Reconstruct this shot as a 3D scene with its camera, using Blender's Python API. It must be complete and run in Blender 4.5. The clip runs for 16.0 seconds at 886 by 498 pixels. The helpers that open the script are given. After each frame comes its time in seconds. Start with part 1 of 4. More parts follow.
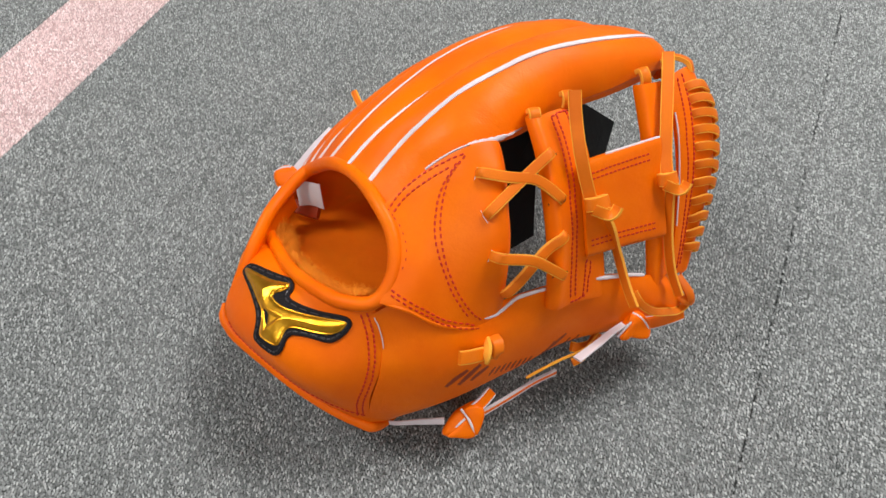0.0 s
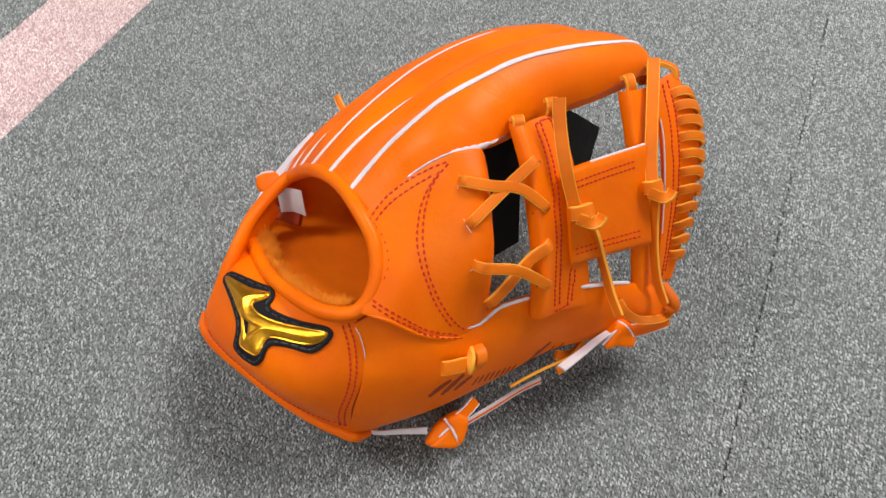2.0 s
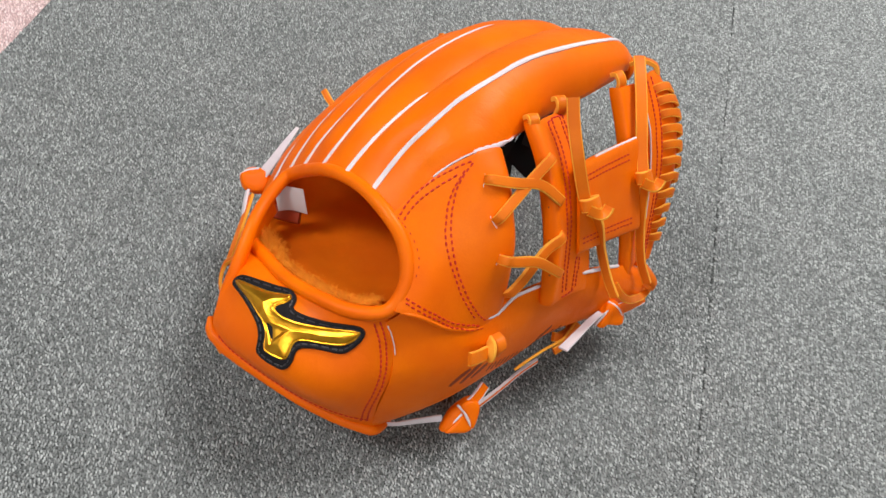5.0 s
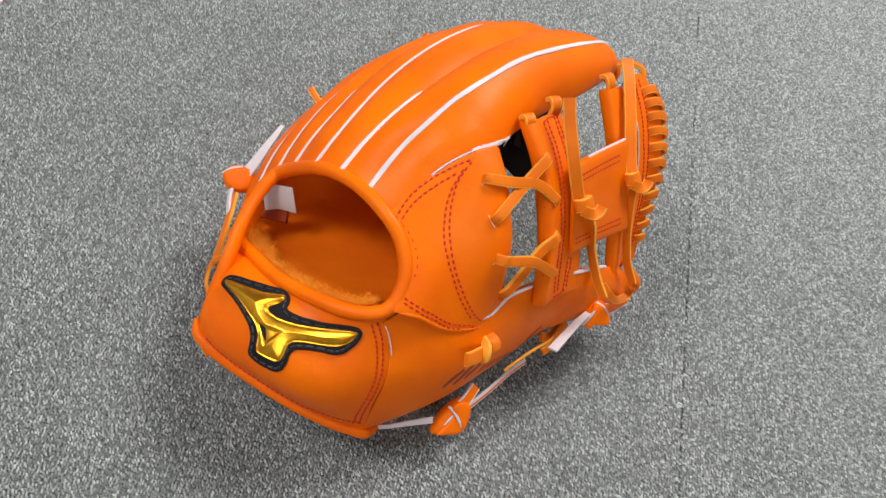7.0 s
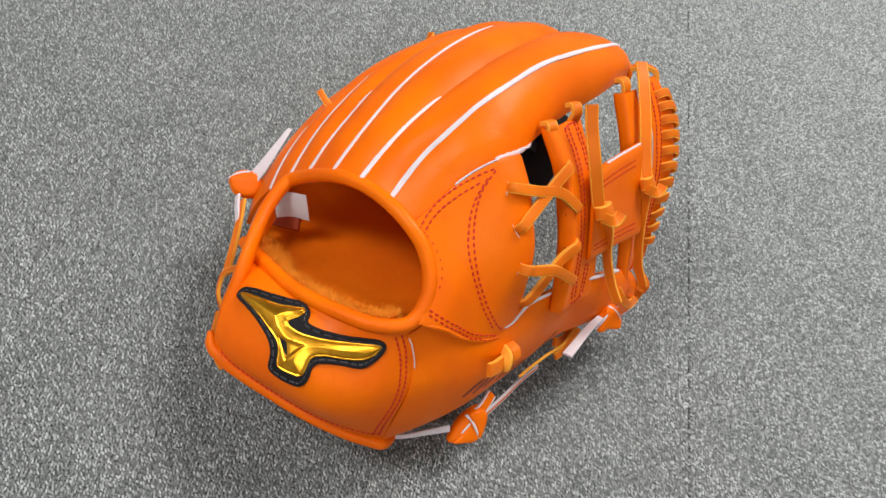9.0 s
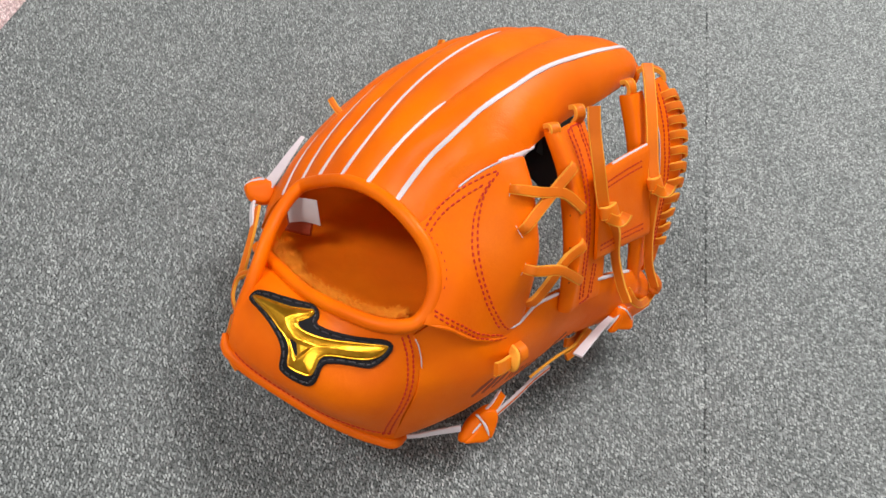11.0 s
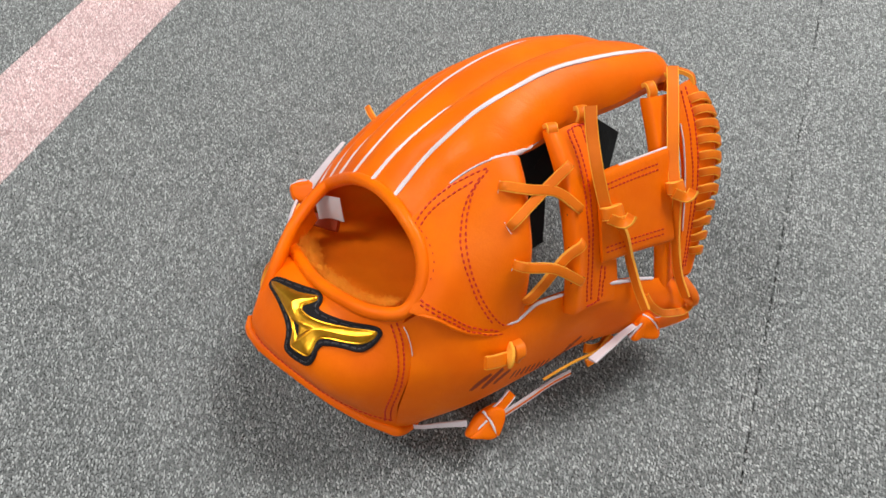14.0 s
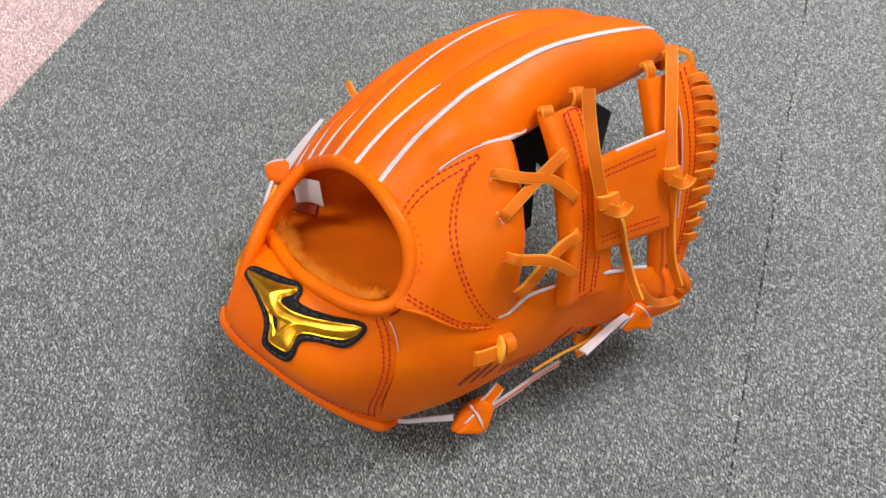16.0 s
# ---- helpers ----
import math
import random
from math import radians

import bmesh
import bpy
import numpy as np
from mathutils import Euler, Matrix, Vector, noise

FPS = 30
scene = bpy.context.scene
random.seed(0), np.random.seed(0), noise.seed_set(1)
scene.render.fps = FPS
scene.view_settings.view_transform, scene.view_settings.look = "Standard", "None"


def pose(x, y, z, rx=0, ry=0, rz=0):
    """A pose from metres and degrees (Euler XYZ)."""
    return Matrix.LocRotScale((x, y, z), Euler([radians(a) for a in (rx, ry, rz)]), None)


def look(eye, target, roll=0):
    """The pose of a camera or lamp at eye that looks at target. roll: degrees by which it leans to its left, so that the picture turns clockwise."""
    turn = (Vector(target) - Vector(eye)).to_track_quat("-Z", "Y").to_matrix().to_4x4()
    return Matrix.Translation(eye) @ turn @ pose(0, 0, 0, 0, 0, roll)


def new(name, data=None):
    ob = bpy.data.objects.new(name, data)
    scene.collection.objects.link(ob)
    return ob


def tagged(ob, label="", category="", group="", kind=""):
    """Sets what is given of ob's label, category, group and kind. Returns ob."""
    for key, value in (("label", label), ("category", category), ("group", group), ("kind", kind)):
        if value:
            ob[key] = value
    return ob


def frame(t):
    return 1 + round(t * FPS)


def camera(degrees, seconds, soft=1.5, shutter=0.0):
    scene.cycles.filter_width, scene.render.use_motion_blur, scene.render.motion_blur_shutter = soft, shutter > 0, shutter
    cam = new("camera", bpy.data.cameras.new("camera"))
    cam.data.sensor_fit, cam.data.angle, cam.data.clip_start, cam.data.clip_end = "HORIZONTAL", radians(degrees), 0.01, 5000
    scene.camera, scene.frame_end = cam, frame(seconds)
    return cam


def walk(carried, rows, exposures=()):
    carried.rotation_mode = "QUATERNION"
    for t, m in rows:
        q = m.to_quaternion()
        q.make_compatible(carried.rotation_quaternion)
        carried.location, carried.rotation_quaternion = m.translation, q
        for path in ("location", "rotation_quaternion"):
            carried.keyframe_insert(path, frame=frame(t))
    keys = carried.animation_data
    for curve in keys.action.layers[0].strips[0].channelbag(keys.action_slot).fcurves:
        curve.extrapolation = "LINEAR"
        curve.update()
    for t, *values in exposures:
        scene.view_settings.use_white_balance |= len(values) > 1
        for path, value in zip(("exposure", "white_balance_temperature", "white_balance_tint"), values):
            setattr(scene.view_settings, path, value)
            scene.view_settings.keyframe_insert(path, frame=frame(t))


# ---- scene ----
cam = camera(59.88, 16.0)
PATH = [
    (0, (0.0289, 0.0251, 0.4752), (0.1256, 1.2169, -1.1280), 2.42),
    (0.5, (0.0575, 0.0326, 0.4698), (0.1200, 1.2339, -1.1280), 1.41),
    (1, (0.0625, 0.0376, 0.4625), (0.1175, 1.2395, -1.1351), 1.22),
    (1.5, (0.0448, 0.0326, 0.4716), (0.1213, 1.2286, -1.1297), 1.94),
    (2, (0.0330, 0.0335, 0.4749), (0.1569, 1.2172, -1.1324), 3.53),
    (2.5, (0.0210, 0.0314, 0.4816), (0.2028, 1.1956, -1.1344), 5.42),
    (3, (0.0080, 0.0313, 0.4859), (0.2503, 1.1754, -1.1365), 7.32),
    (3.5, (-0.0064, 0.0345, 0.4892), (0.2946, 1.1567, -1.1387), 9.12),
    (4, (-0.0313, 0.0392, 0.4994), (0.3305, 1.1429, -1.1288), 11.12),
    (4.5, (-0.0483, 0.0453, 0.4984), (0.3781, 1.1292, -1.1274), 13.61),
    (4.7, (-0.0524, 0.0474, 0.4921), (0.3977, 1.1233, -1.1327), 14.64),
    (6.8, (-0.0834, 0.0537, 0.4748), (0.5265, 1.1094, -1.1106), 20.66),
    (7, (-0.0851, 0.0546, 0.4749), (0.5351, 1.1094, -1.1071), 20.97),
    (7.5, (-0.0980, 0.0614, 0.4816), (0.5455, 1.1092, -1.0957), 21.68),
    (8, (-0.1034, 0.0656, 0.4778), (0.5615, 1.0964, -1.1018), 22.61),
    (8.5, (-0.1063, 0.0710, 0.4737), (0.5814, 1.0814, -1.1094), 23.66),
    (9, (-0.1126, 0.0785, 0.4699), (0.5957, 1.0729, -1.1142), 24.52),
    (9.2, (-0.1167, 0.0837, 0.4700), (0.6013, 1.0677, -1.1163), 24.95),
    (11.5, (-0.0898, 0.0582, 0.4836), (0.4694, 1.1220, -1.1150), 17.40),
    (12, (-0.0758, 0.0491, 0.4885), (0.4012, 1.1429, -1.1165), 14.22),
    (12.5, (-0.0560, 0.0398, 0.4888), (0.3349, 1.1649, -1.1179), 11.02),
    (13, (-0.0423, 0.0315, 0.4904), (0.2649, 1.1818, -1.1165), 8.12),
    (13.5, (-0.0244, 0.0251, 0.4925), (0.2106, 1.1962, -1.1117), 5.83),
    (14, (-0.0033, 0.0213, 0.4931), (0.1729, 1.2059, -1.1087), 4.16),
    (14.5, (0.0152, 0.0188, 0.4858), (0.1562, 1.2114, -1.1136), 3.34),
    (15, (0.0259, 0.0200, 0.4789), (0.1686, 1.2018, -1.1284), 3.61),
    (15.5, (0.0098, 0.0225, 0.4870), (0.1808, 1.1784, -1.1362), 4.70),
    (16, (-0.0109, 0.0491, 0.4819), (0.2416, 1.1454, -1.1717), 8.05),
]
walk(cam, [(t, look(eye, target, roll)) for t, eye, target, roll in PATH])

# ---- light ----
world = bpy.data.worlds.new("world")
scene.world = world
world.use_nodes = True
world.node_tree.nodes["Background"].inputs[0].default_value = (0.9, 0.95, 1.0, 1)
world.node_tree.nodes["Background"].inputs[1].default_value = 0.25
scene.view_settings.exposure = 0.0


def unseen_ceiling_light(x, y, sx, sy, power):
    data = bpy.data.lights.new("unseen_ceiling_light", "AREA")
    data.shape, data.size, data.size_y, data.energy = "RECTANGLE", sx, sy, power
    data.color = (1.0, 0.975, 0.95)
    ob = new("unseen_ceiling_light", data)
    ob.matrix_world = look((x, y, 2.56), (x, y, 0))


unseen_ceiling_light(1.4, 1.1, 1.2, 1.0, 88)
# Two unseen fills, added to brighten the heel's front and the left carpet.
unseen_ceiling_light(-0.3, -2.2, 2.0, 1.0, 36)
unseen_ceiling_light(-1.7, 0.5, 1.2, 0.8, 58)


# ---- materials ----
def material(name, colour, rough=0.5, metal=0.0):
    m = bpy.data.materials.new(name)
    m.use_nodes = True
    b = m.node_tree.nodes["Principled BSDF"]
    b.inputs["Base Color"].default_value = (*colour, 1)
    b.inputs["Roughness"].default_value = rough
    b.inputs["Metallic"].default_value = metal
    return m, m.node_tree, b


def node(tree, kind, **inputs):
    n = tree.nodes.new(kind)
    for k, v in inputs.items():
        n.inputs[k.replace("_", " ")].default_value = v
    return n


def mixed(tree, factor, a, b):
    n = tree.nodes.new("ShaderNodeMix")
    n.data_type = "RGBA"
    tree.links.new(factor, n.inputs[0])
    for i, c in ((6, a), (7, b)):
        if isinstance(c, tuple):
            n.inputs[i].default_value = (*c, 1)
        else:
            tree.links.new(c, n.inputs[i])
    return n.outputs[2]


def ramp(tree, value, lo, hi):
    n = tree.nodes.new("ShaderNodeMapRange")
    tree.links.new(value, n.inputs[0])
    n.inputs[1].default_value, n.inputs[2].default_value = lo, hi
    return n.outputs[0]


def leather(name, light, dark, rough=0.42, grain=900, bump=0.12, spec=0.4):
    m, t, b = material(name, light, rough)
    co = t.nodes.new("ShaderNodeTexCoord").outputs["Object"]
    big = node(t, "ShaderNodeTexNoise", Scale=28.0, Detail=3.0)
    fine = node(t, "ShaderNodeTexNoise", Scale=float(grain), Detail=2.0)
    cell = node(t, "ShaderNodeTexVoronoi", Scale=float(grain) * 1.3)
    for n in (big, fine, cell):
        t.links.new(co, n.inputs["Vector"])
    c = mixed(t, ramp(t, big.outputs[0], 0.35, 0.68), light, dark)
    c2 = mixed(t, ramp(t, fine.outputs[0], 0.3, 0.75), c, dark)
    n = t.nodes.new("ShaderNodeMix")
    n.data_type = "RGBA"
    n.inputs[0].default_value = 0.35
    t.links.new(c, n.inputs[6])
    t.links.new(c2, n.inputs[7])
    t.links.new(n.outputs[2], b.inputs["Base Color"])
    r = ramp(t, big.outputs[0], 0.3, 0.7)
    mr = t.nodes.new("ShaderNodeMapRange")
    t.links.new(r, mr.inputs[0])
    mr.inputs[3].default_value, mr.inputs[4].default_value = rough - 0.05, rough + 0.08
    t.links.new(mr.outputs[0], b.inputs["Roughness"])
    b.inputs["Specular IOR Level"].default_value = spec
    bp = node(t, "ShaderNodeBump", Strength=bump, Distance=0.0004)
    add = t.nodes.new("ShaderNodeMath")
    t.links.new(fine.outputs[0], add.inputs[0])
    t.links.new(cell.outputs["Distance"], add.inputs[1])
    t.links.new(add.outputs[0], bp.inputs["Height"])
    crease = node(t, "ShaderNodeTexNoise", Scale=75.0, Detail=5.0, Roughness=0.62, Distortion=0.7)
    t.links.new(co, crease.inputs["Vector"])
    wide = node(t, "ShaderNodeBump", Strength=0.22, Distance=0.0022)
    t.links.new(crease.outputs[0], wide.inputs["Height"])
    t.links.new(wide.outputs[0], bp.inputs["Normal"])
    t.links.new(bp.outputs[0], b.inputs["Normal"])
    return m


ORANGE = leather("orange_leather", (0.90, 0.172, 0.0), (0.80, 0.126, 0.0), 0.40, spec=0.15)
INNER = leather("inner_leather", (0.80, 0.165, 0.002), (0.70, 0.13, 0.0015), 0.7, spec=0.15)
LACE = leather("lace_leather", (0.80, 0.180, 0.002), (0.66, 0.128, 0.002), 0.5, 1400, spec=0.25)
RAW = leather("raw_lace_edge", (0.92, 0.43, 0.04), (0.82, 0.32, 0.025), 0.8, 1800, 0.3)
WHITE = leather("white_welt", (0.76, 0.70, 0.73), (0.62, 0.54, 0.58), 0.6, 1500, 0.2)
THREAD = leather("red_thread", (0.62, 0.018, 0.004), (0.48, 0.012, 0.003), 0.6, 3000, 0.1)
STAMP = leather("stamped_leather", (0.30, 0.034, 0.004), (0.24, 0.026, 0.003), 0.5)
BLACK = leather("black_border", (0.006, 0.0055, 0.007), (0.011, 0.010, 0.013), 0.6, 2500, 0.4, spec=0.2)
BLACK_THREAD = leather("black_thread", (0.05, 0.045, 0.055), (0.035, 0.033, 0.04), 0.35, 2500, 0.2)
CARD = leather("black_card", (0.006, 0.006, 0.007), (0.009, 0.009, 0.010), 0.55, spec=0.18)
CLOTH = leather("white_cloth", (0.62, 0.58, 0.58), (0.5, 0.46, 0.47), 0.8, 2200, 0.4)
WOOL = leather("orange_wool", (0.93, 0.36, 0.02), (0.85, 0.27, 0.012), 0.9, 2000, 0.4)


def gold_foil():
    m, t, b = material("gold_foil", (1.0, 0.50, 0.02), 0.31, 1.0)
    co = t.nodes.new("ShaderNodeTexCoord").outputs["Object"]
    n = node(t, "ShaderNodeTexNoise", Scale=160.0, Detail=3.0)
    w = node(t, "ShaderNodeTexNoise", Scale=1500.0, Detail=1.0)
    for k in (n, w):
        t.links.new(co, k.inputs["Vector"])
    t.links.new(mixed(t, ramp(t, n.outputs[0], 0.35, 0.7), (1.0, 0.52, 0.04), (0.84, 0.34, 0.015)), b.inputs["Base Color"])
    bp = node(t, "ShaderNodeBump", Strength=0.35, Distance=0.0006)
    t.links.new(n.outputs[0], bp.inputs["Height"])
    b2 = node(t, "ShaderNodeBump", Strength=0.15, Distance=0.0003)
    t.links.new(w.outputs[0], b2.inputs["Height"])
    t.links.new(bp.outputs[0], b2.inputs["Normal"])
    t.links.new(b2.outputs[0], b.inputs["Normal"])
    return m


GOLD = gold_foil()


def carpet(name, dark, mid, light):
    m, t, b = material(name, mid, 0.95)
    b.inputs["Specular IOR Level"].default_value = 0.1
    co = t.nodes.new("ShaderNodeTexCoord").outputs["Object"]
    fine = node(t, "ShaderNodeTexNoise", Scale=640.0, Detail=5.0, Roughness=0.72, Distortion=0.6)
    loop = node(t, "ShaderNodeTexVoronoi", Scale=480.0)
    wide = node(t, "ShaderNodeTexNoise", Scale=9.0, Detail=4.0)
    patch = node(t, "ShaderNodeTexNoise", Scale=70.0, Detail=3.0)
    rib = node(t, "ShaderNodeTexNoise", Scale=260.0, Detail=2.0)
    turn = t.nodes.new("ShaderNodeMapping")
    turn.inputs["Rotation"].default_value = (0, 0, -1.1)
    turn.inputs["Scale"].default_value = (0.22, 1.0, 1.0)
    t.links.new(co, turn.inputs[0])
    t.links.new(turn.outputs[0], rib.inputs["Vector"])
    for n in (fine, loop, wide, patch):
        t.links.new(co, n.inputs["Vector"])
    a = mixed(t, ramp(t, fine.outputs[0], 0.38, 0.66), dark, light)
    c = mixed(t, ramp(t, loop.outputs["Color"], 0.3, 1.5), a, mid)
    n = t.nodes.new("ShaderNodeMix")
    n.data_type, n.blend_type = "RGBA", "MULTIPLY"
    n.inputs[0].default_value = 0.7
    t.links.new(c, n.inputs[6])
    tone = mixed(t, ramp(t, wide.outputs[0], 0.3, 0.7), (0.72, 0.76, 0.76), (1, 1, 1))
    spots = mixed(t, ramp(t, patch.outputs[0], 0.3, 0.7), (0.62, 0.64, 0.64), (1, 1, 1))
    rows = mixed(t, ramp(t, rib.outputs[0], 0.35, 0.65), (0.7, 0.7, 0.7), (1, 1, 1))
    for k in (spots, rows):
        q = t.nodes.new("ShaderNodeMix")
        q.data_type, q.blend_type = "RGBA", "MULTIPLY"
        q.inputs[0].default_value = 0.6
        t.links.new(tone, q.inputs[6])
        t.links.new(k, q.inputs[7])
        tone = q.outputs[2]
    t.links.new(tone, n.inputs[7])
    t.links.new(n.outputs[2], b.inputs["Base Color"])
    bp = node(t, "ShaderNodeBump", Strength=0.9, Distance=0.003)
    add = t.nodes.new("ShaderNodeMath")
    add.operation = "SUBTRACT"
    t.links.new(fine.outputs[0], add.inputs[0])
    t.links.new(loop.outputs["Distance"], add.inputs[1])
    t.links.new(add.outputs[0], bp.inputs["Height"])
    t.links.new(bp.outputs[0], b.inputs["Normal"])
    return m


# Grey base is darker than its pile: shade between loops put into the colour.
CARPET = carpet("shaded_grey_carpet", (0.05, 0.052, 0.052), (0.15, 0.156, 0.156), (0.48, 0.495, 0.495))
CARPET_PINK = carpet("pink_carpet", (0.52, 0.36, 0.35), (0.72, 0.52, 0.51), (0.92, 0.76, 0.75))


def pile(name, shades):
    """Yarn loops, each of its own shade."""
    m, t, b = material(name, shades[1], 0.9)
    b.inputs["Specular IOR Level"].default_value = 0.12
    isle = t.nodes.new("ShaderNodeNewGeometry").outputs["Random Per Island"]
    ra = t.nodes.new("ShaderNodeValToRGB")
    t.links.new(isle, ra.inputs[0])
    el = ra.color_ramp.elements
    el[0].position, el[0].color = 0.0, (*shades[0], 1)
    el[1].position, el[1].color = 1.0, (*shades[3], 1)
    for at, c in ((0.38, shades[1]), (0.74, shades[2])):
        e = el.new(at)
        e.color = (*c, 1)
    co = t.nodes.new("ShaderNodeTexCoord").outputs["Object"]
    wide = node(t, "ShaderNodeTexNoise", Scale=14.0, Detail=4.0)
    t.links.new(co, wide.inputs["Vector"])
    n = t.nodes.new("ShaderNodeMix")
    n.data_type, n.blend_type = "RGBA", "MULTIPLY"
    n.inputs[0].default_value = 1.0
    t.links.new(ra.outputs[0], n.inputs[6])
    t.links.new(mixed(t, ramp(t, wide.outputs[0], 0.3, 0.7), (0.90, 0.91, 0.91), (1, 1, 1)), n.inputs[7])
    t.links.new(n.outputs[2], b.inputs["Base Color"])
    return m


PILE = pile("grey_pile", [(0.155, 0.164, 0.163), (0.270, 0.284, 0.282), (0.355, 0.372, 0.370), (0.53, 0.552, 0.548)])
PILE_PINK = pile("pink_pile", [(0.50, 0.33, 0.33), (0.76, 0.56, 0.56), (0.86, 0.67, 0.67), (0.95, 0.82, 0.82)])
PAINT = material("wall_paint", (0.55, 0.55, 0.55), 0.8)[0]


# ---- mesh helpers; glove sizes in millimetres ----
MM = 0.001


def curve(points, n):
    """n points on a smooth curve through the given ones."""
    p = np.asarray(points, float)
    k = len(p)
    if k == 2:
        return p[0] + (p[1] - p[0]) * np.linspace(0, 1, n).reshape([-1] + [1] * (p.ndim - 1))
    q = np.concatenate([[2 * p[0] - p[1]], p, [2 * p[-1] - p[-2]]])
    s = np.linspace(0, k - 1, n)
    i = np.minimum(s.astype(int), k - 2)
    f = (s - i).reshape([-1] + [1] * (p.ndim - 1))
    a, b, c, d = q[i], q[i + 1], q[i + 2], q[i + 3]
    return 0.5 * (2 * b + (c - a) * f + (2 * a - 5 * b + 4 * c - d) * f**2 + (3 * b - a - 3 * c + d) * f**3)


def even(points, n):
    """n evenly spaced points along a smooth curve."""
    d = curve(points, max(200, n * 4))
    s = np.concatenate([[0], np.cumsum(np.linalg.norm(np.diff(d, axis=0), axis=1))])
    t = np.linspace(0, s[-1], n)
    return np.stack([np.interp(t, s, d[:, j]) for j in range(3)], 1)


def closed(points, n):
    """n points on a smooth closed curve."""
    p = np.asarray(points, float)
    k = len(p)
    return curve(np.concatenate([p[-2:], p, p[:3]]), 20000)[int(20000 * 2 / (k + 4)):int(20000 * (k + 2) / (k + 4))][np.linspace(0, int(20000 * k / (k + 4)) - 2, n, endpoint=False).astype(int)]


def loft(net, nu, nv):
    net = np.asarray(net, float)
    rows = np.stack([curve(r, nv) for r in net])
    return curve(rows, nu)


HEART = np.array((85.0, 335.0, 85.0))


def unit(v):
    return v / np.maximum(np.linalg.norm(v, axis=-1, keepdims=True), 1e-9)


def normals(grid):
    n = unit(np.cross(np.gradient(grid, axis=0), np.gradient(grid, axis=1)))
    if ((grid - HEART) * n).sum() < 0:
        n = -n
    return n


def place_of(ob):
    """The place of a thing or part in metres."""
    p = Vector((0, 0, 0))
    while ob:
        p += ob.location
        ob = ob.parent
    return p


def part(name, verts, faces, mat, parent=None, label="", smooth=True):
    """One mesh object; verts in millimetres of the place."""
    base = place_of(parent)
    me = bpy.data.meshes.new(name)
    me.from_pydata([tuple(Vector(v) * MM - base) for v in np.asarray(verts, float)], [], [tuple(int(i) for i in f) for f in faces])
    bm = bmesh.new()
    bm.from_mesh(me)
    bmesh.ops.recalc_face_normals(bm, faces=bm.faces)
    bm.to_mesh(me)
    bm.free()
    if smooth:
        me.polygons.foreach_set("use_smooth", [True] * len(me.polygons))
        me.set_sharp_from_angle(angle=radians(40))
    me.materials.append(mat)
    ob = new(name, me)
    if parent:
        ob.parent = parent
    else:
        ob.location = base
    return tagged(ob, label)


def bundle():
    return [], []


def add(both, verts, faces):
    o = len(both[0])
    both[0].extend(verts)
    both[1].extend([[i + o for i in f] for f in faces])


def sheet(grid, thick, lift=0.0, roll=1.0):
    """A leather sheet on a grid of points, with thickness to the inside and rounded edges."""
    n = normals(grid)
    a, b = grid.shape[:2]
    edge = np.zeros((a, b))
    edge[0], edge[-1], edge[:, 0], edge[:, -1] = roll, roll, roll, roll
    top = grid + n * (lift - edge[..., None] * 0.35)
    low = grid + n * (lift - thick)
    verts = np.concatenate([top.reshape(-1, 3), low.reshape(-1, 3)])
    q = lambda i, j: i * b + j
    faces = []
    for i in range(a - 1):
        for j in range(b - 1):
            f = [q(i, j), q(i + 1, j), q(i + 1, j + 1), q(i, j + 1)]
            faces.append(f)
            faces.append([v + a * b for v in f[::-1]])
    ring = [q(i, 0) for i in range(a)] + [q(a - 1, j) for j in range(1, b)] + [q(i, b - 1) for i in range(a - 2, -1, -1)] + [q(0, j) for j in range(b - 2, 0, -1)]
    for i, j in zip(ring, ring[1:] + ring[:1]):
        faces.append([i, j, j + a * b, i + a * b])
    return verts, faces


def sweep(path, up, profile, loop=False, scale=None):
    """A profile (side, up) carried along a path; up is a direction or one for each point."""
    path = np.asarray(path, float)
    n, m = len(path), len(profile)
    tan = unit(np.roll(path, -1, 0) - np.roll(path, 1, 0)) if loop else unit(np.gradient(path, axis=0))
    up = np.broadcast_to(np.asarray(up, float), path.shape)
    side = unit(np.cross(tan, up))
    up = np.cross(side, tan)
    pr = np.asarray(profile, float)
    sc = np.ones(n) if scale is None else np.asarray(scale)
    verts = (path[:, None] + sc[:, None, None] * (side[:, None] * pr[None, :, :1] + up[:, None] * pr[None, :, 1:])).reshape(-1, 3)
    faces = [[i * m + j, i * m + (j + 1) % m, (i + 1) % n * m + (j + 1) % m, (i + 1) % n * m + j] for i in range(n if loop else n - 1) for j in range(m)]
    if not loop:
        faces += [list(range(m))[::-1], [(n - 1) * m + j for j in range(m)]]
    return verts, faces


def ring(r, n=10, flat=1.0):
    return [(r * math.cos(2 * math.pi * k / n), r * flat * math.sin(2 * math.pi * k / n)) for k in range(n)]


def strap(w, t, r=0.6):
    """The section of a flat strip with eased edges."""
    a, b = w / 2, t / 2
    return [(-a, -b + r), (-a + r, -b), (a - r, -b), (a, -b + r), (a, b - r), (a - r, b), (0, b * 1.12), (-a + r, b), (-a, b - r)]


